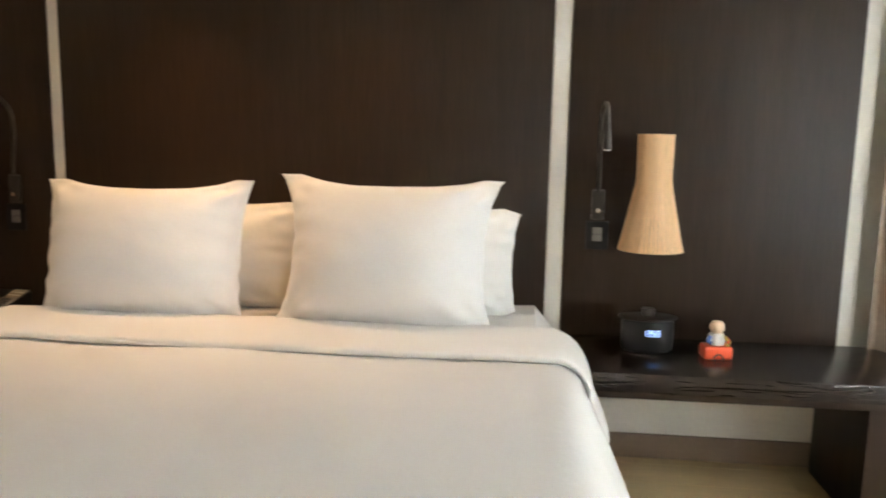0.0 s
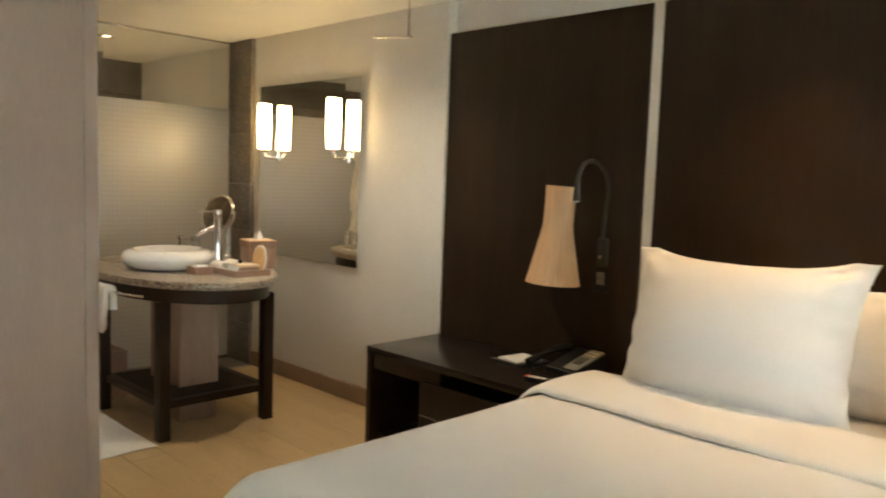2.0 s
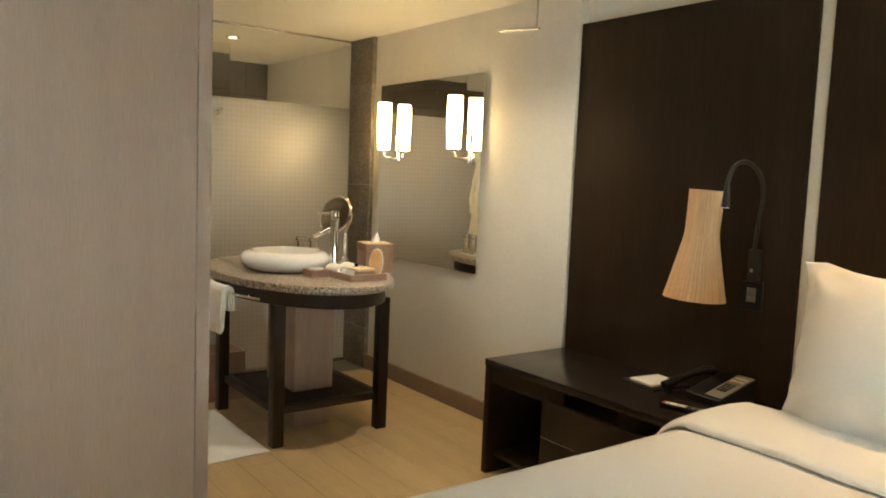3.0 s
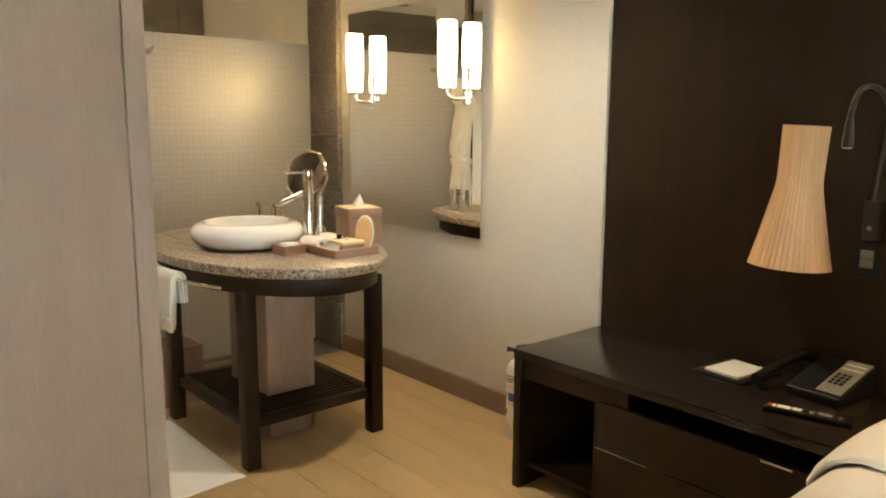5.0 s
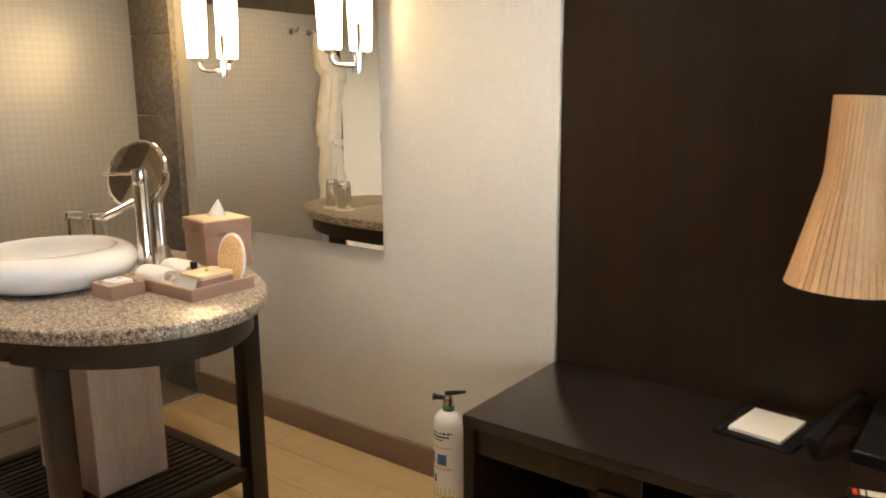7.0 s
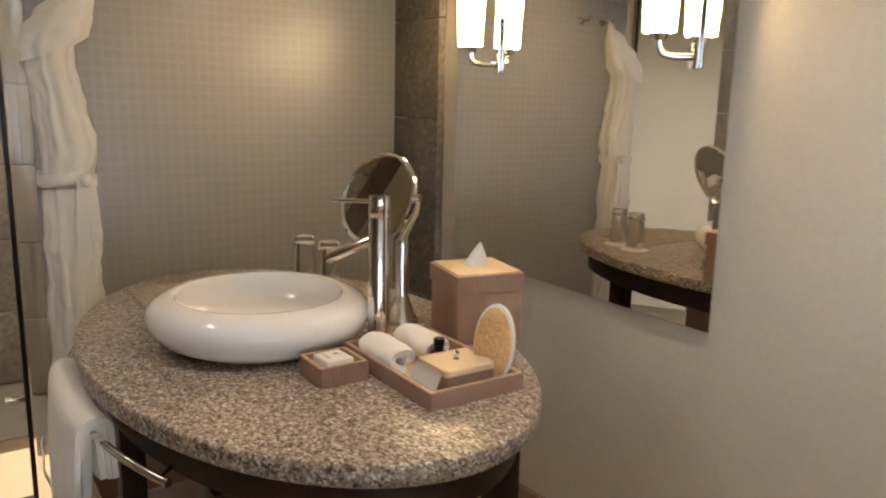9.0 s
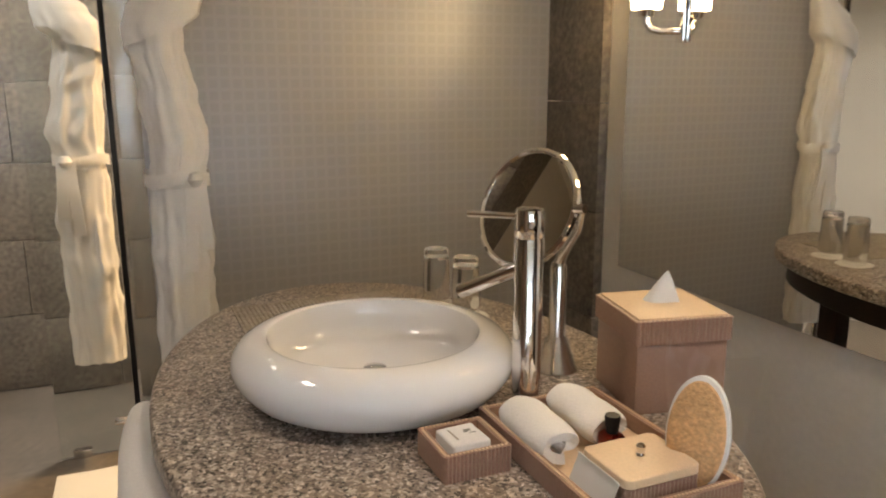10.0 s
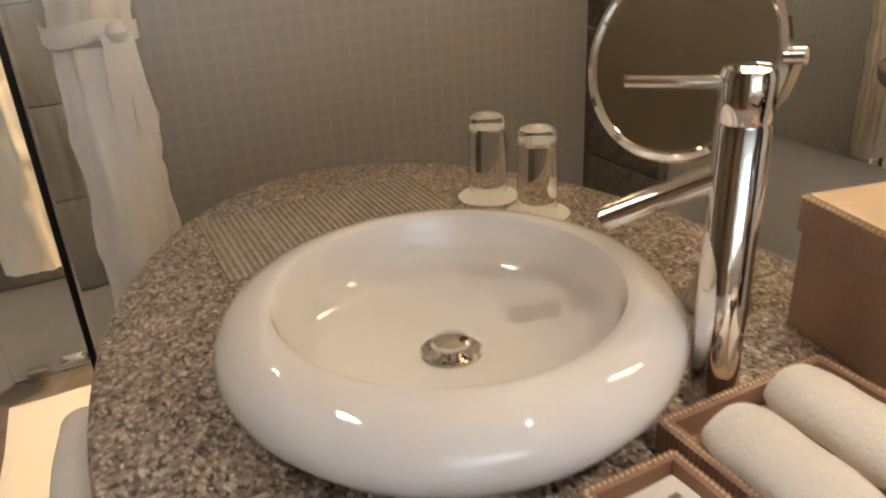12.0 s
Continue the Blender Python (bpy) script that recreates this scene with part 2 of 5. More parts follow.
def clear_film():
    """Thin crackling wrapper: see-through, with a sheen where it creases."""
    m = bpy.data.materials.new("clear_film")
    m.use_nodes = True
    n, l = m.node_tree.nodes, m.node_tree.links
    n.clear()
    out, tr, g, mx = n.new("ShaderNodeOutputMaterial"), n.new("ShaderNodeBsdfTransparent"), n.new("ShaderNodeBsdfGlossy"), n.new("ShaderNodeMixShader")
    g.inputs["Roughness"].default_value = 0.18
    mx.inputs[0].default_value = 0.06
    l.new(tr.outputs[0], mx.inputs[1])
    l.new(g.outputs[0], mx.inputs[2])
    l.new(mx.outputs[0], out.inputs[0])
    return m


M["film"] = clear_film()


# ---- building helpers ----
def thing(name, at, label, category, rz=0, group="", kind=""):
    ob = new(name)
    ob.matrix_world = pose(*at, 0, 0, rz)
    return tagged(ob, label, category, group, kind)


def mesh_of(name, bm, material, smooth=True):
    me = bpy.data.meshes.new(name)
    bmesh.ops.recalc_face_normals(bm, faces=bm.faces)
    bm.to_mesh(me)
    bm.free()
    me.materials.append(material)
    for p in me.polygons:
        p.use_smooth = smooth
    if smooth:
        me.set_sharp_from_angle(angle=radians(38))
    return me


def part(name, bm, material, parent, label="", smooth=True):
    ob = new(name, mesh_of(name, bm, material, smooth))
    ob.parent = parent
    return tagged(ob, label)


def solid(name, bm, material, label, category="", kind="", at=(0, 0, 0), rz=0, group=""):
    ob = new(name, mesh_of(name, bm, material))
    ob.matrix_world = pose(*at, 0, 0, rz)
    return tagged(ob, label, category, group, kind)


def block(lo, hi, bevel=0.003, seg=2):
    """A bevelled box between two corners."""
    bm = bmesh.new()
    c = [(a + b) / 2 for a, b in zip(lo, hi)]
    s = [abs(b - a) for a, b in zip(lo, hi)]
    bmesh.ops.create_cube(bm, size=1, matrix=Matrix.Translation(c) @ Matrix.Diagonal((*s, 1)))
    if bevel:
        bmesh.ops.bevel(bm, geom=bm.edges[:], offset=min(bevel, min(s) * 0.45), segments=seg, affect="EDGES", profile=0.6)
    return bm


def join(*bms):
    out = bms[0]
    for b in bms[1:]:
        me = bpy.data.meshes.new("tmp")
        b.to_mesh(me)
        b.free()
        out.from_mesh(me)
        bpy.data.meshes.remove(me)
    return out


def turned(bm, m):
    bmesh.ops.transform(bm, matrix=m, verts=bm.verts)
    return bm


def lathe(profile, seg=48, sx=1.0, sy=1.0):
    """Turns a profile of (radius, height) round z."""
    bm = bmesh.new()
    rings = []
    for r, z in profile:
        if r < 1e-6:
            rings.append([bm.verts.new((0, 0, z))])
        else:
            rings.append([bm.verts.new((sx * r * math.cos(2 * math.pi * i / seg), sy * r * math.sin(2 * math.pi * i / seg), z)) for i in range(seg)])
    for a, b in zip(rings, rings[1:]):
        for i in range(seg):
            j = (i + 1) % seg
            if len(a) == 1 and len(b) == 1:
                continue
            if len(a) == 1:
                bm.faces.new((a[0], b[i], b[j]))
            elif len(b) == 1:
                bm.faces.new((a[i], a[j], b[0]))
            else:
                bm.faces.new((a[i], a[j], b[j], b[i]))
    return bm


def pipe(points, radius, seg=12, caps=True):
    """A round bar along points; radius may be one number or one per point."""
    bm = bmesh.new()
    pts = [Vector(p) for p in points]
    rad = radius if isinstance(radius, (list, tuple)) else [radius] * len(pts)
    rings, up = [], None
    for i, p in enumerate(pts):
        d = (pts[min(i + 1, len(pts) - 1)] - pts[max(i - 1, 0)]).normalized()
        if up is None:
            up = d.orthogonal().normalized()
        up = (up - d * up.dot(d)).normalized()
        side = d.cross(up)
        rings.append([bm.verts.new(p + rad[i] * (math.cos(2 * math.pi * k / seg) * up + math.sin(2 * math.pi * k / seg) * side)) for k in range(seg)])
    for a, b in zip(rings, rings[1:]):
        for k in range(seg):
            bm.faces.new((a[k], a[(k + 1) % seg], b[(k + 1) % seg], b[k]))
    if caps:
        bm.faces.new(rings[0][::-1])
        bm.faces.new(rings[-1])
    return bm


def sheet(fn, nu, nv, thick=0.0):
    """A surface fn(u, v), u and v in 0..1, given a thickness along its normals."""
    bm = bmesh.new()
    vs = [[bm.verts.new(fn(i / nu, j / nv)) for j in range(nv + 1)] for i in range(nu + 1)]
    for i in range(nu):
        for j in range(nv):
            bm.faces.new((vs[i][j], vs[i + 1][j], vs[i + 1][j + 1], vs[i][j + 1]))
    if thick:
        bmesh.ops.recalc_face_normals(bm, faces=bm.faces)
        bmesh.ops.solidify(bm, geom=bm.faces[:], thickness=thick)
    return bm


def prism(outline, z0, z1, bevel=0.0):
    """An upright prism over a plan outline."""
    bm = bmesh.new()
    f = bm.faces.new([bm.verts.new((x, y, z0)) for x, y in outline])
    up = bmesh.ops.extrude_face_region(bm, geom=[f])
    bmesh.ops.translate(bm, vec=(0, 0, z1 - z0), verts=[v for v in up["geom"] if isinstance(v, bmesh.types.BMVert)])
    if bevel:
        edges = [e for e in bm.edges if abs(e.verts[0].co.z - e.verts[1].co.z) < 1e-6]
        bmesh.ops.bevel(bm, geom=edges, offset=bevel, segments=3, affect="EDGES", profile=0.5)
    return bm


def wob(x, y, z, s=1.0, seed=0.0):
    return noise.noise(Vector((x * s + seed, y * s - seed, z * s + 2 * seed)))


# ---- the setting ----
CEIL, WALL, FACE = 2.40, 3.47, 3.42
VWALL, VGLASS = 3.404, 3.376  # thicker wall at the vanity, and the mirror on it
GLASS_X, COL_X = -5.71, -5.392
WARD_X, WARD_Y = -3.08, 1.41


def structure(name, bm, material, label):
    return solid(name, bm, material, label, name.split("_")[0], "structure")


structure("wall_north", block((-7.6, WALL, -0.05), (2.75, WALL + 0.15, CEIL), 0), M["wall"], "warm white painted wall behind the bed and mirror")
structure("wall_vanity", block((COL_X + 0.001, VWALL, -0.05), (-3.421, WALL - 0.001, CEIL), 0.004), M["wall"], "warm white painted wall carrying the vanity mirror")
structure("wall_south", block((-7.6, -1.75, -0.05), (2.75, -1.6, CEIL), 0), M["wall"], "white painted wall across from the bed")
structure("ceiling", block((-7.6, -1.75, CEIL), (2.75, WALL + 0.15, CEIL + 0.1), 0), M["ceiling"], "white painted ceiling over the whole room")
east = join(block((2.6, -1.6, -0.05), (2.75, WALL, 0.12), 0), block((2.6, -1.6, 2.25), (2.75, WALL, CEIL), 0),
            block((2.6, -1.6, 0.12), (2.75, -1.2, 2.25), 0), block((2.6, 2.5, 0.12), (2.75, WALL, 2.25), 0))
structure("wall_east", east, M["wall"], "white wall with a wide window opening")
structure("wall_west", block((-7.62, -1.6, -0.05), (-7.52, WALL, CEIL), 0), M["stone"], "grey-brown stone bathroom wall behind the slabs")
structure("wall_bath_end", block((-7.52, 0.35, 0), (-5.66, 0.45, CEIL), 0), M["wall"], "white painted end wall of the bathroom")
structure("subfloor", block((-5.36, -1.6, -0.12), (2.6, WALL, -0.02), 0), M["skirt"], "screed under the wooden floor boards")
structure("floor_bathroom", block((-7.52, -1.6, -0.12), (-5.36, WALL, -0.004), 0), M["stonefloor"], "pale stone bathroom floor")
structure("wall_corridor", block((-5.76, -1.6, 0), (-5.66, 0.98, CEIL), 0), M["wall"], "white painted wall beside the bathroom door")
jamb = thing("door_jamb", (0, 0, 0), "grey-brown stone jamb beside the glass door", "jamb", kind="structure")
for za, zb in ((0.0, 0.34), (0.34, 0.69), (0.69, 1.04), (1.04, 1.38), (1.38, 1.73), (1.73, 2.07), (2.07, CEIL)):
    part("slab", block((-5.80, 0.981, za + 0.0015), (-5.60, 1.195, zb - 0.0015), 0.003), M["stone"], jamb)

for n, (lo, hi) in (("baseboard_1", ((COL_X + 0.002, VWALL - 0.022, 0.0), (-3.423, VWALL + 0.002, 0.11))), ("baseboard_2", ((0.09, WALL - 0.014, 0.0), (2.6, WALL + 0.002, 0.11)))):
    structure(n, block(lo, hi, 0.003), M["skirt"], "brown wooden baseboard along the white wall")

# stone pier between the etched glass and the white wall, in three slabs
pier = thing("stone_pier", (0, 0, 0), "grey-brown pitted stone pier beside the mirror", "pier", kind="structure")
levels = (0.0, 0.30, 0.655, 1.004, 1.349, 1.72, 2.07, CEIL)
for a, b in zip(levels, levels[1:]):
    part("slab", block((GLASS_X, 3.375, a + 0.0015), (COL_X, WALL, b - 0.0015), 0.003), M["stone"], pier)

# bathroom stone wall slabs
bw = thing("stone_wall", (0, 0, 0), "large grey-brown stone slabs with small pits", "wall", kind="structure")
rows_z = (0.0, 0.35, 0.70, 1.05, 1.40, 1.75, 2.10, CEIL)
for r, (a, b) in enumerate(zip(rows_z, rows_z[1:])):
    y = 0.45 - 0.35 * (r % 2)
    while y < WALL:
        y0, y1 = max(y, 0.45), min(y + 0.7, 3.46)
        if y1 - y0 > 0.02:
            part("slab", block((-7.52, y0 + 0.0015, a + 0.0015), (-7.44, y1 - 0.0015, b - 0.0015), 0.003), M["stone"], bw)
        y += 0.7

# etched partition, clear transom above it, clear door beside it
FROST_TOP = 1.905
scr = thing("glass_partition", (GLASS_X, 0, 0), "etched grid-pattern glass partition before the bathroom", "partition", kind="structure")
part("etched_pane", block((-0.006, 2.06, 0.02), (0.006, 3.373, FROST_TOP), 0.001), M["etched"], scr, "etched glass with a fine grid of squares")
part("transom_pane", block((-0.005, 2.06, FROST_TOP + 0.001), (0.005, 3.373, CEIL - 0.012), 0), M["clear"], scr, "clear glass above the etched field")
part("top_rail", block((-0.014, 1.2, CEIL - 0.012), (0.014, 3.373, CEIL - 0.001), 0.002), M["steel"], scr)
part("bottom_rail", block((-0.02, 2.06, -0.003), (0.02, 3.373, 0.019), 0.002), M["steel"], scr)
part("stile", block((-0.008, 1.995, 0.0), (0.008, 2.058, CEIL - 0.013), 0.002), M["clear"], scr, "clear glass edge strip")
door = thing("door_1", (GLASS_X, 1.985, 0), "clear glass bathroom door with dark edge seal", "door", kind="structure")
part("glass_leaf", block((-0.005, -0.78, 0.012), (0.005, -0.012, CEIL - 0.014), 0.001), M["shower"], door)
part("edge_seal", block((-0.007, -0.011, 0.012), (0.007, 0.004, CEIL - 0.014), 0.001), M["plastic"], door, "thin black rubber seal")
for z in (0.06, 0.42):
    part("hinge_clip", block((-0.016, -0.07, z), (0.016, -0.012, z + 0.012), 0.002), M["chrome"], door, "small chrome clip")

# wardrobe block with framed mirror
ward = thing("wardrobe", (WARD_X, 0, 0), "tall built-in wardrobe in beige laminate", "wardrobe")
part("side_panel", block((-0.62, -1.59, 0.0), (0.0, WARD_Y - 0.048, CEIL - 0.002), 0.002), M["laminate"], ward)
part("edge_post", block((-0.62, WARD_Y - 0.045, 0.0), (0.0, WARD_Y, CEIL - 0.002), 0.004), M["laminate"], ward)
wm = thing("wall_mirror", (WARD_X, 0, 0), "full-length mirror in a thin black frame", "mirror")
part("mirror_glass", block((0.002, 0.15, 0.25), (0.010, 0.785, 1.905), 0.0), M["mirror"], wm)
for lo, hi in (((0.001, 0.135, 0.235), (0.028, 0.15, 1.92)), ((0.001, 0.785, 0.235), (0.028, 0.80, 1.92)), ((0.001, 0.15, 1.905), (0.028, 0.785, 1.92)), ((0.001, 0.15, 0.235), (0.028, 0.785, 0.25))):
    part("frame_bar", block(lo, hi, 0.002), M["plastic"], wm)
vent = thing("vent_grille", (WARD_X, 1.077, 1.935), "small dark brown grille high on the wardrobe", "grille")
part("grille_frame", block((0.001, -0.085, 0.0), (0.012, 0.085, 0.14), 0.002), M["wenge"], vent)
for k in range(6):
    part("slat", block((0.012, -0.076, 0.012 + 0.02 * k), (0.018, 0.076, 0.024 + 0.02 * k), 0.001), M["wenge"], vent)

# dark panels behind the bed with pale gaps between
PANELS = ((-3.419, -2.192), (-2.135, 0.018), (0.092, 1.235))
for i, (a, b) in enumerate(PANELS):
    structure("trim_panel_%d" % (i + 1), block((a, FACE, 0.4895 if i == 2 else 0.0), (b, WALL + 0.001, 2.225), 0.003), M["wenge"], "tall dark wenge veneer headboard panel")
for i, (a, b) in enumerate(((-2.192, -2.135), (0.018, 0.092), (1.235, 1.30))):
    structure("trim_strip_%d" % (i + 1), block((a + 0.001, FACE + 0.010, 0.0), (b - 0.001, WALL + 0.002, CEIL - 0.001), 0.006, 3), M["wall"], "pale painted strip between the dark panels")

# curtain at the window corner and the window itself
def curtain(x0, y0, x1, y1, waves, amp=0.035):
    d = Vector((x1 - x0, y1 - y0, 0))
    nrm = Vector((-d.y, d.x, 0)).normalized()
    return sheet(lambda u, v: Vector((x0, y0, 0.02 + (CEIL - 0.03) * v)) + d * u + nrm * (amp * math.sin(u * waves * 6.283) * (1.1 - 0.25 * v)), waves * 10, 8, 0.003)


for a in (((1.33, 3.36), (2.5, 3.30), 9), ((2.46, 3.22), (2.46, 2.58), 6), ((2.46, -1.5), (2.46, -1.05), 5)):
    solid("curtain", curtain(*a[0], *a[1], a[2]), M["curtain"], "floor-length taupe curtain in soft folds", "curtain", group="window curtains")
solid("curtain", curtain(2.53, 2.66, 2.53, -1.35, 31, 0.02), M["sheer"], "white sheer curtain drawn across the window", "curtain", group="window curtains")
win = thing("window_1", (2.6, 0.65, 0.12), "wide window in dark frame facing daylight", "window", kind="structure")
for lo, hi in (((0.0, -1.85, 0.0), (0.08, 1.85, 0.05)), ((0.0, -1.85, 2.08), (0.08, 1.85, 2.13)), ((0.0, -1.85, 0.05), (0.08, -1.80, 2.08)), ((0.0, 1.80, 0.05), (0.08, 1.85, 2.08)), ((0.0, -0.025, 0.05), (0.08, 0.025, 2.08))):
    part("frame_bar", block(lo, hi, 0.004), M["darkmetal"], win)
for a, b in ((-1.80, -0.025), (0.025, 1.80)):
    p = part("pane", block((0.035, a, 0.05), (0.041, b, 2.08), 0), M["clear"], win)
    p.visible_shadow = False

# ---- bed ----
BX0, BX1, BY0, BY1 = -2.09, 0.09, 1.27, 3.41
BCX, BW = (BX0 + BX1) / 2, (BX1 - BX0) / 2


def bed():
    b = thing("bed", (BCX, 0, 0), "king-size bed made up with white linen", "bed")
    part("base", block((-BW + 0.07, BY0 + 0.08, 0.04), (BW - 0.07, BY1, 0.30), 0.01), M["wenge"], b)
    part("mattress", block((-BW + 0.05, BY0 + 0.05, 0.30), (BW - 0.05, BY1, 0.62), 0.06, 4), M["linen"], b)

    def duvet(u, v):
        s = (u * 2 - 1) * 1.42
        y = BY0 + (2.62 - BY0) * v
        edge = BW + 0.035
        a = abs(s) * BW
        if a < edge - 0.11:
            x, z = a, 0.682
        else:
            t = a - (edge - 0.11)
            if t < 0.175:
                ang = t / 0.175 * 1.45
                x, z = edge - 0.11 + 0.12 * math.sin(ang), 0.682 - 0.12 * (1 - math.cos(ang))
            else:
                x, z = edge + 0.01 + 0.40 * (t - 0.175), 0.576 - 0.9 * (t - 0.175)
        x = math.copysign(x, s)
        foot = max(0, (BY0 + 0.14 - y) / 0.14)
        z -= 0.13 * foot * foot
        w = wob(x, y, z, 1.7, 3) * 0.018 + wob(x, y, z, 5.0, 7) * 0.003
        fold = 0.008 * math.sin(y * 22 + 3 * wob(x, y, 0, 2)) * min(1, max(0, (a - edge) / 0.2))
        return (x + math.copysign(fold + 0.4 * w, x), y, z + w)

    part("duvet", sheet(duvet, 84, 60, 0.03), M["linen"], b, "smooth white duvet hanging over the sides")

    def band(u, v):
        s = (u * 2 - 1) * 1.24
        a = abs(s) * BW
        edge = BW + 0.025
        # a flattened roll: lower lip at the foot side, then up and back under the pillows
        ang = math.pi * (1.36 - 1.36 * v)
        y = 2.722 + 0.190 * math.cos(ang) + 0.006 * wob(s * 2, 0, 0, 1, 21)
        lift = 0.012 + 0.029 * math.copysign(abs(math.sin(ang)) ** 0.7, math.sin(ang))
        if a < edge - 0.11:
            x, z = a, 0.687
        else:
            t = min(a - (edge - 0.11), 0.175 + 0.24)
            if t < 0.175:
                q = t / 0.175 * 1.45
                x, z = edge - 0.105 + 0.135 * math.sin(q), 0.692 - 0.125 * (1 - math.cos(q))
            else:
                x, z = edge + 0.018 + 0.40 * (t - 0.175), 0.580 - 0.9 * (t - 0.175)
        w = wob(x * math.copysign(1, s), y, z, 2.3, 11) * 0.007 + wob(x * math.copysign(1, s), y, z, 8, 15) * 0.0015
        k = min(1, max(0, (a - edge + 0.12) / 0.19))
        return (math.copysign(x + lift * k * 0.4, s), y + 1.2 * w, z + lift * (1 - 0.6 * k) + w)

    part("turned_down_fold", sheet(band, 100, 30), M["linen"], b, "thick turned-down edge of the duvet")

    def under(u, v):
        s = (u * 2 - 1) * 1.12
        a = abs(s) * BW
        edge = BW - 0.05
        y = 2.8 + 0.6 * v
        z = 0.684 if a < edge - 0.06 else 0.684 - 1.3 * (a - edge + 0.06)
        x = math.copysign(min(a, edge + 0.02), s)
        return (x, y, z + wob(x, y, z, 3, 5) * 0.008)

    part("bottom_sheet", sheet(under, 70, 14, 0.01), M["linen"], b, "white fitted sheet at the head")
    return b


bed()


def pillow_bm(w, h, d, ear, pinch, seed):
    """A feather pillow in a flanged case: plump middle, sides drawn in between four flat pulled-out corners."""
    n = 52

    def half(sign):
        def fn(u, v):
            a, c = u * 2 - 1, v * 2 - 1
            fa, fc = abs(a), abs(c)
            draw = pinch * (1 - fc ** 2.2) if c > 0 else pinch * (1 - 0.75 * fc ** 3)
            x = a * w / 2 * (1 - draw * fa ** 1.5) + 0.006 * wob(c * 2.3, seed, 0, 2, seed) * a
            sag = ear if c > 0 else 0.2 * ear
            z = c * (h / 2 - sag * (1 - fa ** 2.4) * fc ** 3)
            # the tip of each corner droops a little
            tip = max(0.0, fa - 0.80) * max(0.0, fc - 0.80) / 0.04
            x -= a * 0.010 * tip
            z -= c * 0.034 * tip
            body = max(0.0, (1 - fa ** 2.6) * (1 - fc ** 2.6))
            q = min(1.0, max(0.0, (fa * fc - 0.50) / 0.30))
            puff = d / 2 * body ** 0.70 * (1.06 - 0.20 * c) * (1 - 0.9 * q * q * (3 - 2 * q)) + 0.003 * (body > 0)
            rim = min(1.0, puff / 0.05)
            corner = max(0.0, fa * fc - 0.22) ** 1.1
            ray = math.atan2(1.02 - fc, 1.02 - fa)
            pleat = 0.034 * math.sin(ray * 9 + seed) * corner * rim
            side = (0.007 * math.sin(c * 21 + seed + 3 * wob(c, a, 0, 2, seed)) * fa ** 5 + 0.005 * math.sin(a * 17 + 2 * seed) * fc ** 6) * rim
            dent = 0.014 * wob(x, z, sign, 2.2, seed) + 0.008 * wob(x, z, sign, 5.5, seed + 4) + 0.003 * wob(x, z, sign, 13, seed + 6)
            sway = 0.022 * wob(x, z, 0, 3.0, seed + 9) + 0.035 * corner * math.copysign(1, a) * math.sin(seed)
            return (x, sign * (puff + (dent + pleat + side) * rim) + sway * (1 - 0.7 * rim), z)
        return fn

    bm = join(sheet(half(1), n, n), sheet(half(-1), n, n))
    bmesh.ops.remove_doubles(bm, verts=bm.verts, dist=0.0008)
    return bm


def pillow(x, y, z, w, h, d, lean, rz, pinch, seed, label):
    bm = pillow_bm(w, h, d, 0.076 if h > 0.55 else 0.030, pinch, seed)
    turned(bm, pose(0, 0, h / 2, 0, 0, 0))
    turned(bm, pose(0, 0, 0, lean, 0, 0))
    solid("pillow", bm, M["linen"], label, "pillow", at=(x, y, z), rz=rz, group="bed pillows")


pillow(-0.592, 2.875, 0.672, 0.875, 0.618, 0.34, -15, -3, 0.17, 2, "large white square pillow with flanged edge, standing in front")
pillow(-1.530, 2.885, 0.662, 0.870, 0.595, 0.34, -15, 3, 0.15, 5, "large white square pillow with flanged edge, leaning at front")
pillow(-0.50, 3.17, 0.672, 0.84, 0.46, 0.26, -12, 0, 0.10, 8, "white flat pillow standing behind the square one")
pillow(-1.41, 3.17, 0.672, 0.90, 0.46, 0.26, -12, 0, 0.10, 12, "white flat pillow standing behind the square one")

# ---- bedside units ----
NS_TOP, NS_Y = 0.565, 2.880


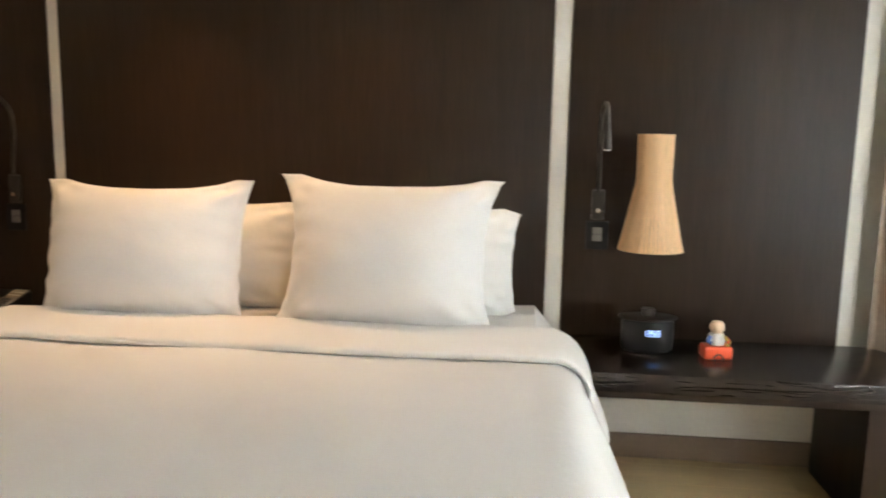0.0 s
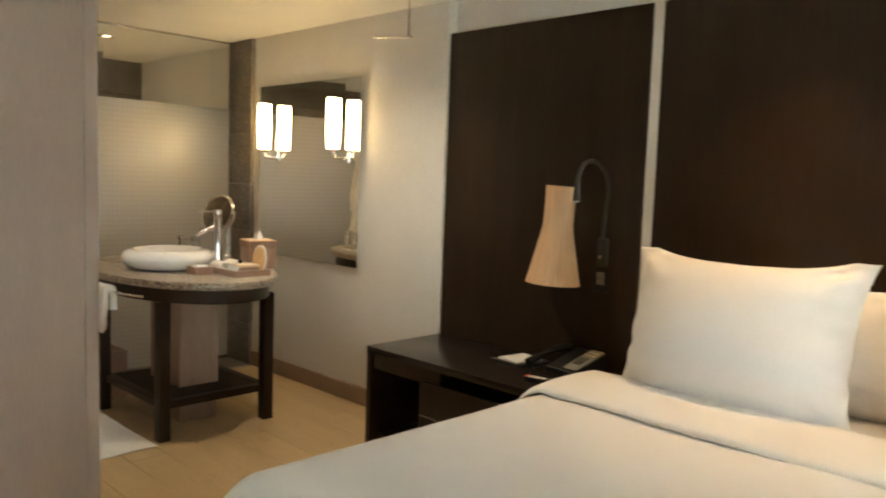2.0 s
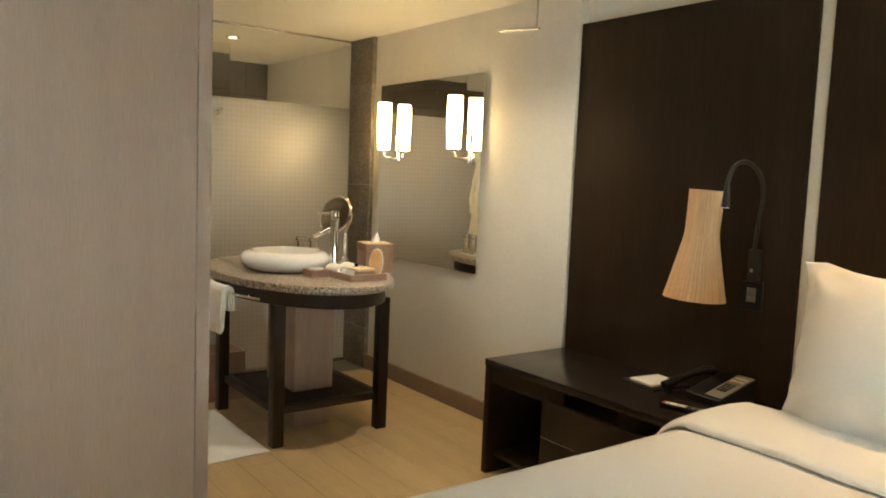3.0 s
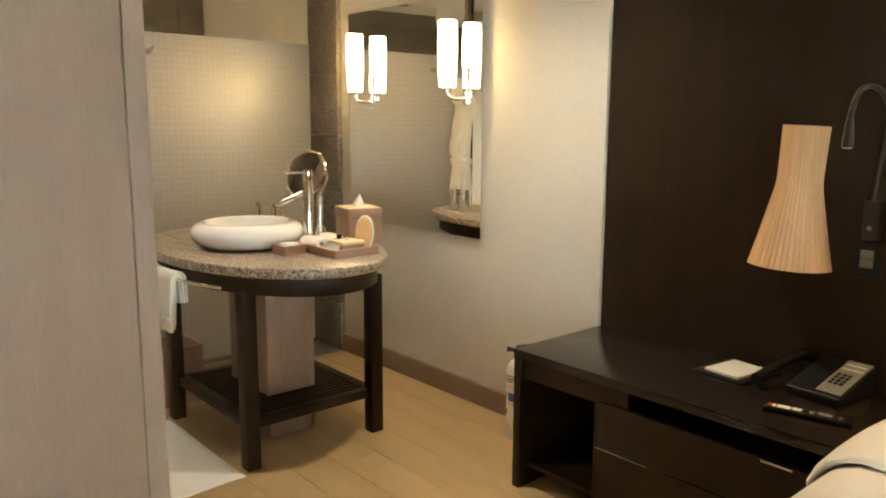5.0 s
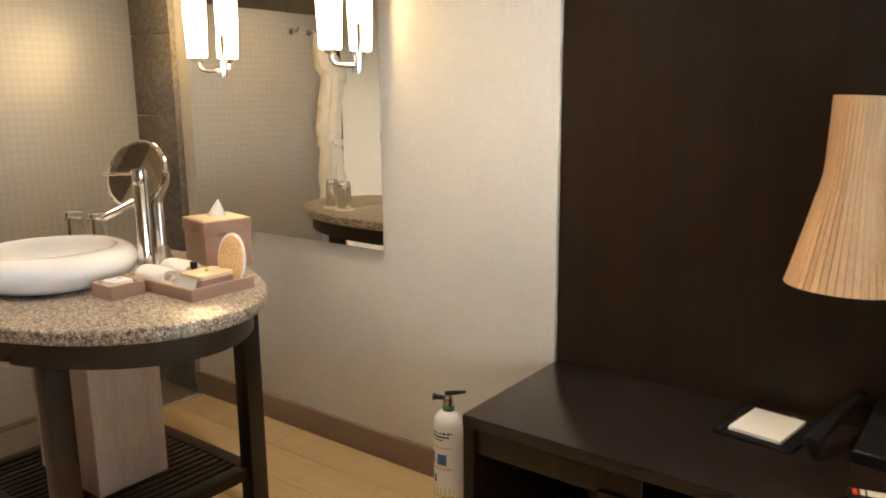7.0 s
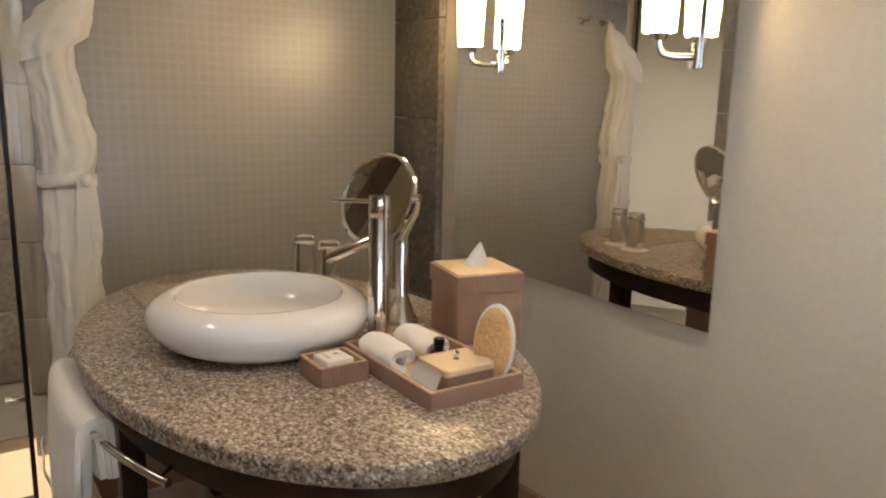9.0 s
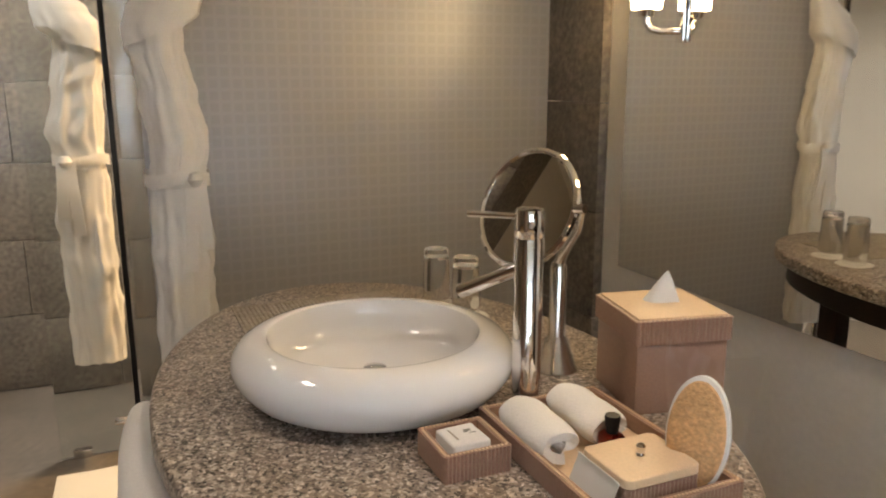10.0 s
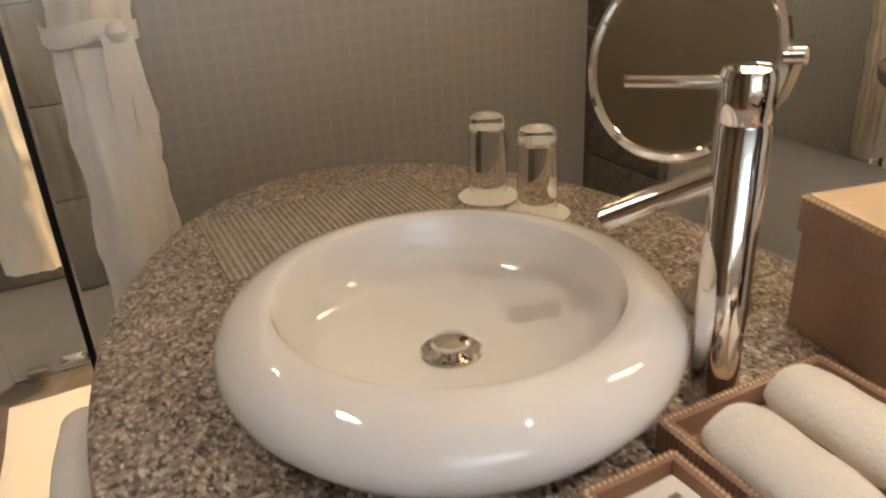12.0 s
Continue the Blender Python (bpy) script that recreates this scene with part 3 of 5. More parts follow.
def nightstand():
    t = thing("nightstand", (0, 0, 0), "dark wenge bedside unit with open bay and drawer", "nightstand")
    x0, x1, y0, y1 = -3.417, -2.15, NS_Y, FACE
    part("top", block((x0, y0, NS_TOP - 0.035), (x1, y1 - 0.001, NS_TOP), 0.003), M["wenge_top"], t)
    part("side_panel", block((x0, y0 + 0.004, 0.0), (x0 + 0.035, y1 - 0.001, NS_TOP - 0.036), 0.003), M["wenge"], t)
    part("side_panel", block((x1 - 0.035, y0 + 0.004, 0.0), (x1, y1 - 0.001, NS_TOP - 0.036), 0.003), M["wenge"], t)
    part("apron", block((x0 + 0.036, y0 + 0.02, NS_TOP - 0.115), (-2.9, y0 + 0.04, NS_TOP - 0.037), 0.002), M["wenge"], t)
    part("divider", block((-3.045, y0 + 0.03, 0.0), (-3.015, y1 - 0.001, NS_TOP - 0.116), 0.002), M["wenge"], t)
    part("shelf", block((x0 + 0.036, y0 + 0.05, 0.08), (-3.046, y1 - 0.001, 0.10), 0.002), M["wenge"], t)
    part("back_panel", block((x0 + 0.036, y1 - 0.02, 0.10), (x1 - 0.036, y1 - 0.002, NS_TOP - 0.037), 0.0), M["wenge"], t)
    dr = part("drawer_front", block((-3.01, y0 + 0.006, 0.30), (x1 - 0.04, y0 + 0.028, 0.462), 0.003), M["wenge"], t)
    part("handle", block((-2.42, y0 - 0.004, 0.454), (-2.325, y0 + 0.006, 0.463), 0.002), M["steel"], dr, "slim brushed steel pull")
    lo = part("lower_front", block((-3.01, y0 + 0.006, 0.03), (x1 - 0.04, y0 + 0.028, 0.295), 0.003), M["wenge"], t)
    part("handle", block((-3.012, y0 - 0.001, 0.296), (-2.80, y0 + 0.018, 0.2995), 0.001), M["steel"], t, "slim brushed steel edge strip")
    return t


nightstand()


def desk_shelf():
    t = thing("bedside_shelf", (0, 0, 0), "long dark wenge shelf fixed beside the bed", "shelf")
    x0, x1 = 0.092, 1.62
    part("top", block((x0, 2.885, 0.490), (x1, FACE - 0.001, 0.560), 0.004), M["wenge_top"], t)
    part("front_rail", block((x0, 2.897, 0.462), (x1, 2.922, 0.489), 0.003), M["wenge"], t)
    part("end_cabinet", block((1.17, 2.93, 0.0), (x1, FACE - 0.002, 0.489), 0.003), M["wenge"], t)
    return t


desk_shelf()


def pendant(x, y, tilt, label):
    """Strip-wood lampshade: narrow neck, flared skirt, of thin upright laths."""
    t = thing("wall_lamp", (x, y, 0), label, "lamp", group="bedside wall lamps")
    lean = pose(0, 0, 1.362) @ pose(0, 0, 0, *tilt) @ pose(0, 0, -1.362)
    prof = [(0.0720, 1.418), (0.0708, 1.34), (0.0700, 1.26), (0.0712, 1.232), (0.0755, 1.205), (0.0895, 1.138), (0.1075, 1.055), (0.1195, 1.000), (0.1300, 0.957)]
    laths = 44

    def flat_back(bm):
        """The shade is flattened where it lies against the panel."""
        for v in bm.verts:
            v.co.y = min(v.co.y, FACE - y - 0.004)
        return bm

    for k in range(laths):
        bm = bmesh.new()
        w = math.pi / laths * 0.87
        outer, inner = [], []
        for r, z in prof:
            q = []
            for rr in (r, r - 0.0025):
                for a in (-w, w):
                    ang = 2 * math.pi * k / laths + a
                    q.append(bm.verts.new((rr * math.cos(ang), rr * math.sin(ang), z)))
            outer.append(q)
        for a, b in zip(outer, outer[1:]):
            bm.faces.new((a[0], a[1], b[1], b[0]))
            bm.faces.new((a[2], b[2], b[3], a[3]))
            bm.faces.new((a[0], b[0], b[2], a[2]))
            bm.faces.new((a[1], a[3], b[3], b[1]))
        bm.faces.new((outer[0][0], outer[0][2], outer[0][3], outer[0][1]))
        bm.faces.new((outer[-1][0], outer[-1][1], outer[-1][3], outer[-1][2]))
        part("lath", flat_back(turned(bm, lean)), M["veneer"], t, smooth=False)
    # darker tan lining: shading lines between the laths given by colour
    part("liner", flat_back(turned(lathe([(r - 0.0055, z) for r, z in prof], 44), lean)), M["tan"], t, "thin inner lining, darker to put shade between the laths")
    part("hoop", lathe([(0.0690, 1.412), (0.0690, 1.404), (0.0660, 1.404), (0.0660, 1.412), (0.0690, 1.412)], 40), M["veneer"], t)
    part("wall_arm", pipe([(0, 0, 1.36), (0, 0.05, 1.362), (0, FACE - y - 0.008, 1.362)], 0.006, 10), M["darkmetal"], t)
    part("wall_rose", turned(lathe([(0, 0), (0.034, 0), (0.034, 0.006), (0.0, 0.008)], 28), pose(0, FACE - y, 1.362, 90, 0, 0)), M["darkmetal"], t)
    part("lamp_holder", lathe([(0, 1.40), (0.02, 1.40), (0.02, 1.34), (0.016, 1.33), (0, 1.33)], 20), M["white"], t)
    part("spider", join(block((-0.067, -0.003, 1.398), (0.067, 0.003, 1.404), 0), block((-0.003, -0.067, 1.3985), (0.003, 0.067, 1.4035), 0)), M["steel"], t)
    return t


pendant(-2.570, 3.335, (-2, 2, 0), "bedside wall lamp with pleated pale birch shade")
pendant(0.428, 3.285, (0, 0, 0), "bedside wall lamp with pleated pale birch shade")

# ---- vanity table ----
TX, TY, TA, TB, TOPZ = -4.65, 2.465, 0.755, 0.462, 0.866


def ellipse(a, b, n=96):
    return [(a * math.cos(2 * math.pi * i / n), b * math.sin(2 * math.pi * i / n)) for i in range(n)]


def vanity():
    t = thing("vanity_table", (TX, TY, 0), "oval vanity table on dark wooden legs with slatted shelf", "table")
    part("apron", prism(ellipse(TA - 0.045, TB - 0.045), TOPZ - 0.118, TOPZ - 0.042, 0.003), M["wenge"], t)
    top = part("granite_top", prism(ellipse(TA, TB, 128), TOPZ - 0.041, TOPZ, 0.008), M["granite"], t, "speckled beige-brown granite slab")
    for x, y in ((-4.222, 2.165), (-4.222, 2.79), (-4.965, 2.15), (-4.965, 2.79)):
        bm = block((x - TX - 0.031, y - TY - 0.031, 0.0), (x - TX + 0.031, y - TY + 0.031, TOPZ - 0.119), 0.003)
        part("leg", bm, M["wenge"], t)
    x0, x1, y0, y1 = -0.33, 0.43, -0.31, 0.34
    for lo, hi in (((x0, y0, 0.165), (x1, y0 + 0.05, 0.205)), ((x0, y1 - 0.05, 0.165), (x1, y1, 0.205)), ((x0, y0 + 0.051, 0.165), (x0 + 0.05, y1 - 0.051, 0.205)), ((x1 - 0.05, y0 + 0.051, 0.165), (x1, y1 - 0.051, 0.205))):
        part("shelf_rail", block(lo, hi, 0.003), M["wenge"], t)
    n = 19
    for i in range(n):
        x = x0 + 0.06 + (x1 - x0 - 0.12) * (i + 0.5) / n
        part("slat", block((x - 0.010, y0 + 0.0505, 0.185), (x + 0.010, y1 - 0.0505, 0.203), 0.002), M["wenge"], t)
    return t


vanity()
duct = thing("pipe_casing", (0, 0, 0), "tan wood-clad casing hiding the basin pipes", "casing")
part("cladding", block((-4.80, 2.36, 0.206), (-4.43, 2.60, TOPZ - 0.120), 0.004), M["tan"], duct)
part("plinth", block((-4.79, 2.37, 0.0), (-4.44, 2.59, 0.164), 0.003), M["tan"], duct)

BASIN = (-4.635, 2.39)


def basin():
    t = thing("basin", (*BASIN, TOPZ), "glossy white round vessel basin on the granite", "basin")
    prof = [(0.0, 0.004), (0.180, 0.004), (0.207, 0.009), (0.234, 0.027), (0.251, 0.052), (0.254, 0.070), (0.248, 0.088), (0.234, 0.103), (0.217, 0.111), (0.202, 0.1145), (0.194, 0.1145),
            (0.190, 0.1125), (0.188, 0.108), (0.185, 0.092), (0.180, 0.070), (0.168, 0.050), (0.150, 0.040), (0.110, 0.031), (0.06, 0.026), (0.024, 0.024), (0.024, 0.018), (0.0, 0.018)]
    part("bowl", lathe(prof, 96), M["porcelain"], t)
    dr = part("drain", lathe([(0.0, 0.0215), (0.034, 0.0215), (0.036, 0.027), (0.033, 0.029), (0.026, 0.0275), (0.024, 0.024), (0, 0.024)], 40), M["chrome"], t, "chrome drain ring")
    part("plug", lathe([(0, 0.046), (0.012, 0.0455), (0.021, 0.042), (0.0225, 0.037), (0.018, 0.032), (0.012, 0.030), (0.012, 0.024), (0, 0.024)], 32), M["chrome"], dr)
    # black disc puts the shade beneath the bowl into colour
    part("base_ring", lathe([(0.0, 0.0), (0.178, 0.0), (0.178, 0.0038), (0.0, 0.0038)], 64), M["plastic"], t, "black ring put in for the shade under the bowl")
    return t


basin()


def tap():
    x, y = -4.45, 2.60
    rz = math.degrees(math.atan2(BASIN[1] - y, BASIN[0] - x))
    t = thing("tap", (x, y, TOPZ), "tall chrome basin mixer tap with pin lever", "tap", rz=rz)
    part("body", lathe([(0, 0), (0.030, 0), (0.030, 0.006), (0.0245, 0.010), (0.0245, 0.295), (0.0232, 0.297), (0.0232, 0.300), (0.0245, 0.302), (0.0245, 0.340), (0.0225, 0.346), (0.012, 0.348), (0, 0.348)], 40), M["chrome"], t)
    part("spout", pipe([(0.015, 0, 0.247), (0.06, 0, 0.226), (0.118, 0, 0.198)], 0.0125, 20), M["chrome"], t)
    part("aerator", pipe([(0.1165, 0, 0.1988), (0.1205, 0, 0.1968)], 0.010, 16), M["steel"], t)
    part("lever", pipe([(0.02, 0, 0.333), (0.105, 0, 0.333)], 0.0052, 12), M["chrome"], t)
    return t


tap()


def vanity_mirror():
    x, y = -4.59, 2.745
    t = thing("makeup_mirror", (x, y, TOPZ), "round chrome magnifying mirror on a flared stand", "mirror", rz=18)
    part("stand", lathe([(0, 0), (0.046, 0), (0.046, 0.004), (0.040, 0.012), (0.030, 0.035), (0.021, 0.062), (0.0175, 0.066), (0.0165, 0.07), (0.0160, 0.205), (0.013, 0.213), (0, 0.215)], 36), M["steel"], t)
    cx = -0.060
    c = pose(cx, -0.026, 0.312, 68, 0, 0) @ Matrix.Diagonal((1.06, 1.06, 1, 1))
    part("rim", turned(lathe([(0.106, -0.009), (0.112, -0.006), (0.114, 0.0), (0.112, 0.006), (0.106, 0.009), (0.1025, 0.006), (0.1025, -0.006), (0.106, -0.009)], 56), c), M["chrome"], t)
    part("looking_glass", turned(lathe([(0, 0.004), (0.103, 0.004), (0.103, -0.004), (0, -0.004)], 56), c), M["mirror"], t)
    part("arm", pipe([(0, 0, 0.205), (0.006, 0, 0.225), (0.026, -0.004, 0.250), (0.054, -0.012, 0.285), (0.068, -0.020, 0.325)], [0.013, 0.011, 0.008, 0.007, 0.006], 12), M["steel"], t)
    part("pivot", pipe([(0.056, -0.026, 0.325), (0.076, -0.024, 0.327)], 0.009, 14), M["chrome"], t)
    return t


vanity_mirror()


def fluted_box(lo, hi, wall=0.008, flute=0.006, lip=True, open_top=True):
    """Leather box: flat body with a band of upright flutes all round."""
    x0, y0, z0 = lo
    x1, y1, z1 = hi
    pts = []

    def run(ax, ay, bx, by, nx, ny):
        L = math.hypot(bx - ax, by - ay)
        n = max(4, int(L / flute))
        for i in range(n):
            for k in range(4):
                f = (i + k / 4) / n
                o = 0.0026 * math.sin(math.pi * ((k / 4) % 1))
                pts.append((ax + (bx - ax) * f + nx * o, ay + (by - ay) * f + ny * o))

    run(x0, y0, x1, y0, 0, -1)
    run(x1, y0, x1, y1, 1, 0)
    run(x1, y1, x0, y1, 0, 1)
    run(x0, y1, x0, y0, -1, 0)
    bm = bmesh.new()
    ob_, ot = [bm.verts.new((x, y, z0)) for x, y in pts], [bm.verts.new((x, y, z1)) for x, y in pts]
    n = len(pts)
    for i in range(n):
        bm.faces.new((ob_[i], ob_[(i + 1) % n], ot[(i + 1) % n], ot[i]))
    cx, cy = (x0 + x1) / 2, (y0 + y1) / 2
    def inset(p, d):
        return (min(max(p[0], x0 + d), x1 - d), min(max(p[1], y0 + d), y1 - d))
    it = [bm.verts.new((*inset(p, wall), z1)) for p in pts]
    for i in range(n):
        if (it[i].co - it[(i + 1) % n].co).length > 1e-7:
            bm.faces.new((ot[i], ot[(i + 1) % n], it[(i + 1) % n], it[i]))
        else:
            bm.faces.new((ot[i], ot[(i + 1) % n], it[i]))
    zf = z0 + 0.006 if open_top else z1
    if open_top:
        ib = [bm.verts.new((*inset(p, wall), zf)) for p in pts]
        for i in range(n):
            if (it[i].co - it[(i + 1) % n].co).length > 1e-7:
                bm.faces.new((it[i], it[(i + 1) % n], ib[(i + 1) % n], ib[i]))
        bmesh.ops.remove_doubles(bm, verts=ib, dist=1e-7)
        q = [bm.verts.new((x, y, zf)) for x, y in ((x0 + wall, y0 + wall), (x1 - wall, y0 + wall), (x1 - wall, y1 - wall), (x0 + wall, y1 - wall))]
    else:
        q = [bm.verts.new((x, y, z1)) for x, y in ((x0 + wall, y0 + wall), (x1 - wall, y0 + wall), (x1 - wall, y1 - wall), (x0 + wall, y1 - wall))]
    bm.faces.new(q)
    q = [bm.verts.new((x, y, z0)) for x, y in ((x0, y0), (x0, y1), (x1, y1), (x1, y0))]
    bm.faces.new(q)
    return bm


def stitches(lo, hi, z, step=0.006):
    """A row of raised beads round a rectangle."""
    bm = bmesh.new()
    for ax, ay, bx, by in ((lo[0], lo[1], hi[0], lo[1]), (hi[0], lo[1], hi[0], hi[1]), (hi[0], hi[1], lo[0], hi[1]), (lo[0], hi[1], lo[0], lo[1])):
        L = math.hypot(bx - ax, by - ay)
        n = int(L / step)
        for i in range(n):
            f = (i + 0.5) / n
            bmesh.ops.create_cube(bm, size=1, matrix=Matrix.Translation((ax + (bx - ax) * f, ay + (by - ay) * f, z)) @ Matrix.Diagonal((0.0034, 0.0034, 0.0022, 1)))
    return bm


def soap_dish():
    t = thing("soap_dish", (-4.321, 2.424, TOPZ), "small rose-tan leather soap box, open on top", "box")
    part("body", fluted_box((-0.051, -0.051, 0), (0.051, 0.051, 0.040), 0.009), M["leather"], t)
    part("stitching", stitches((-0.048, -0.048), (0.048, 0.048), 0.0405), M["cream"], t)
    part("liner", block((-0.0415, -0.0415, 0.0065), (0.0415, 0.0415, 0.022), 0.001), M["cream"], t)
    return t


soap_dish()
soap = thing("soap_bar", (-4.312, 2.419, TOPZ + 0.0225), "wrapped white square soap with a printed mark", "soap", rz=3)
part("wrapper", block((-0.031, -0.030, 0), (0.031, 0.030, 0.026), 0.004, 3), M["linen"], soap)
for k, (a, b, w) in enumerate(((0.006, 0.016, 0.010), (0.003, 0.010, 0.004), (0.010, 0.020, 0.003))):
    part("printed_mark", block((-0.012 + 0.006 * k, a, 0.0262), (-0.012 + 0.006 * k + w * 0.6, b, 0.0266), 0), M["grey"], soap)
part("printed_line", block((-0.02, -0.016, 0.0262), (0.014, -0.013, 0.0265), 0), M["slate"], soap)


def tray():
    t = thing("amenity_tray", (-4.243, 2.605, TOPZ), "long rose-tan leather tray holding bath amenities", "tray")
    part("body", fluted_box((-0.174, -0.109, 0), (0.174, 0.109, 0.034), 0.011), M["leather"], t)
    part("stitching", stitches((-0.170, -0.105), (0.170, 0.105), 0.0345), M["cream"], t)
    part("liner", block((-0.162, -0.097, 0.0065), (0.162, 0.097, 0.009), 0.0005), M["cream"], t)
    return t


tray()
TZ = TOPZ + 0.0095


def rolled_cloth(x, y, length, r, seed):
    def fn(u, v):
        a = 2.83 + 1.8 * math.pi + v * 2.8 * math.pi
        rr = r * (0.14 + 0.86 * v) + 0.003 * wob(u * 3, v * 9, 0, 1, seed) - 0.006 * (2 * abs(u - 0.5)) ** 6
        px = (u - 0.5) * length + 0.002 * wob(v * 7, u, 0, 1, seed + 3)
        return (px, rr * math.cos(a) * 1.10, r * 0.74 + rr * math.sin(a) * 0.74)
    bm = sheet(fn, 24, 90, 0.015)
    solid("rolled_towel", bm, M["terry"], "small white terry cloth rolled up in the tray", "towel", at=(x, y, TZ - 0.0), rz=-2, group="rolled cloths")


rolled_cloth(-4.302, 2.545, 0.142, 0.046, 2)
rolled_cloth(-4.318, 2.640, 0.142, 0.046, 6)

bot = thing("lotion_bottle", (-4.233, 2.622, TZ), "small red glass bottle with black cap", "bottle")
part("flask", lathe([(0, 0), (0.020, 0), (0.0225, 0.003), (0.0235, 0.026), (0.0225, 0.032), (0.017, 0.0365), (0.009, 0.038), (0, 0.038)], 32, 1.0, 0.80), M["bottle"], bot)
part("cap", lathe([(0, 0.0382), (0.0088, 0.0382), (0.0095, 0.041), (0.0118, 0.062), (0.0108, 0.065), (0, 0.0655)], 28), M["plastic"], bot)

box = thing("cotton_box", (-4.135, 2.597, TZ), "small lidded cream leather box in the tray", "box")
part("body", fluted_box((-0.048, -0.055, 0), (0.048, 0.055, 0.040), 0.004, open_top=False), M["leather"], box)
corners = [(sx * 0.040 + 0.012 * math.cos(a), sy * 0.047 + 0.012 * math.sin(a)) for sx, sy, a0 in ((1, 1, 0), (-1, 1, 90), (-1, -1, 180), (1, -1, 270)) for a in (radians(a0 + 18 * k) for k in range(6))]
lid = part("lid", prism(corners, 0.0402, 0.0535, 0.002), M["cream"], box, "cream padded lid")
part("knob", lathe([(0, 0.055), (0.006, 0.055), (0.0045, 0.058), (0.006, 0.063), (0.0065, 0.067), (0.004, 0.070), (0, 0.070)], 18), M["chrome"], lid)
card = turned(block((-0.046, -0.0006, 0), (0.046, 0.0006, 0.048), 0), pose(0, 0, 0, -22, 0, 0))
nc = thing("note_card", (-4.145, 2.521, TZ), "white card leaning on the small box", "card")
part("sheet", card, M["paper"], nc)
part("folded_edge", turned(block((-0.046, -0.0035, 0.0468), (0.046, -0.0007, 0.048), 0.0004), pose(0, 0, 0, -22, 0, 0)), M["paper"], nc)

lf = thing("loofah_sponge", (-4.115, 2.672, TZ), "oval natural bath sponge in clear film", "sponge", rz=28)
pad_bm = turned(lathe([(0, -0.010), (0.028, -0.010), (0.034, -0.006), (0.035, 0.0), (0.034, 0.006), (0.028, 0.010), (0, 0.010)], 36, 1.0, 1.72), pose(0, 0, 0.062, 80, 0, 0))
BIG = Matrix.Diagonal((1.14, 1.14, 1.24, 1))
part("sponge_pad", turned(pad_bm, BIG), M["loofah"], lf)
rim_bm = turned(lathe([(0.0345, -0.0055), (0.0375, -0.004), (0.0375, 0.004), (0.0345, 0.0055)], 36, 1.0, 1.72), pose(0, 0.003, 0.062, 80, 0, 0))
part("edge_binding", turned(rim_bm, BIG), M["paper"], lf, "white cloth binding")


def film_fn(u, v):
    x, z = (u - 0.5) * (0.092 + 0.045 * v), v * 0.172
    return (x, 0.017 + 0.012 * wob(x * 12, z * 12, 0, 1, 4) + 0.008 * wob(x * 45, z * 45, 0, 1, 9), z + 0.004 + 0.3 * abs(x) * v)


part("wrapper", turned(sheet(film_fn, 14, 16, 0.0008), pose(0, -0.004, 0, -10, 0, 0)), M["film"], lf, "crinkled clear film")


def tissue_box():
    t = thing("tissue_box", (-4.415, 2.848, TOPZ), "rose-tan leather tissue box with cream lid", "box", rz=-12)
    part("body", block((-0.0835, -0.0815, 0), (0.0835, 0.0815, 0.123), 0.003), M["leather"], t)
    ld = part("lid", fluted_box((-0.087, -0.085, 0.124), (0.087, 0.085, 0.164), 0.004, 0.0075, open_top=False), M["leather"], t, "fluted rose-tan lid")
    part("lid_top", block((-0.082, -0.080, 0.1642), (0.082, 0.080, 0.1685), 0.0015), M["cream"], ld, "smooth cream inset")
    part("stitching", stitches((-0.0845, -0.0825), (0.0845, 0.0825), 0.1645, 0.008), M["cream"], ld)
    def tis(u, v):
        w = 0.030 * (1 - v) ** 0.9 + 0.001
        k, bow = (u - 0.5) * 2 * w + 0.010 * v, 0.012 * math.sin(u * 4.5) * (1 - v)
        return (0.60 * k + 0.8 * bow - 0.004, 0.80 * k - 0.6 * bow, 0.168 + 0.058 * v)
    part("tissue", sheet(tis, 12, 10, 0.0006), M["paper"], t, "white tissue pulled up to a point")
    return t


tissue_box()
for x, y in ((-5.082, 2.697), (-4.968, 2.725)):
    solid("coaster", lathe([(0, 0), (0.052, 0), (0.054, 0.0012), (0.052, 0.0025), (0, 0.0025)], 48), M["paper"], "round white paper coaster on the granite", "coaster", at=(x, y, TOPZ + 0.0003), group="glass coasters")
    g = lathe([(0.034, 0.0), (0.0335, 0.06), (0.0310, 0.126), (0.0300, 0.138), (0.0275, 0.143), (0.0, 0.144), (0.0, 0.124), (0.024, 0.123), (0.0285, 0.118), (0.0315, 0.06), (0.0320, 0.0), (0.034, 0.0)], 40)
    tumbler = solid("tumbler", g, M["tumbler"], "clear drinking glass turned upside down on coaster", "glass", at=(x, y, TOPZ + 0.0031), group="bathroom tumblers")
    tumbler.visible_shadow = False


def woven_mat():
    """Dark strips laid both ways, woven over and under."""
    t = thing("drain_mat", (-5.125, 2.42, TOPZ), "woven grey-beige mesh mat on the granite", "mat")
    bm = bmesh.new()
    n, m = 26, 38
    for i in range(n):
        x = -0.13 + 0.26 * i / (n - 1)
        bmesh.ops.create_cube(bm, size=1, matrix=Matrix.Translation((x, 0, 0.0016)) @ Matrix.Diagonal((0.0055, 0.40, 0.002, 1)))
    for j in range(m):
        y = -0.20 + 0.40 * j / (m - 1)
        bmesh.ops.create_cube(bm, size=1, matrix=Matrix.Translation((0, y, 0.0028)) @ Matrix.Diagonal((0.266, 0.0050, 0.0018, 1)))
    tagged(part("woven_lattice", bm, M["slate"], t, smooth=False), kind="stuff")
    part("backing", block((-0.132, -0.203, 0.0001), (0.132, 0.203, 0.0005), 0), M["plastic"], t)


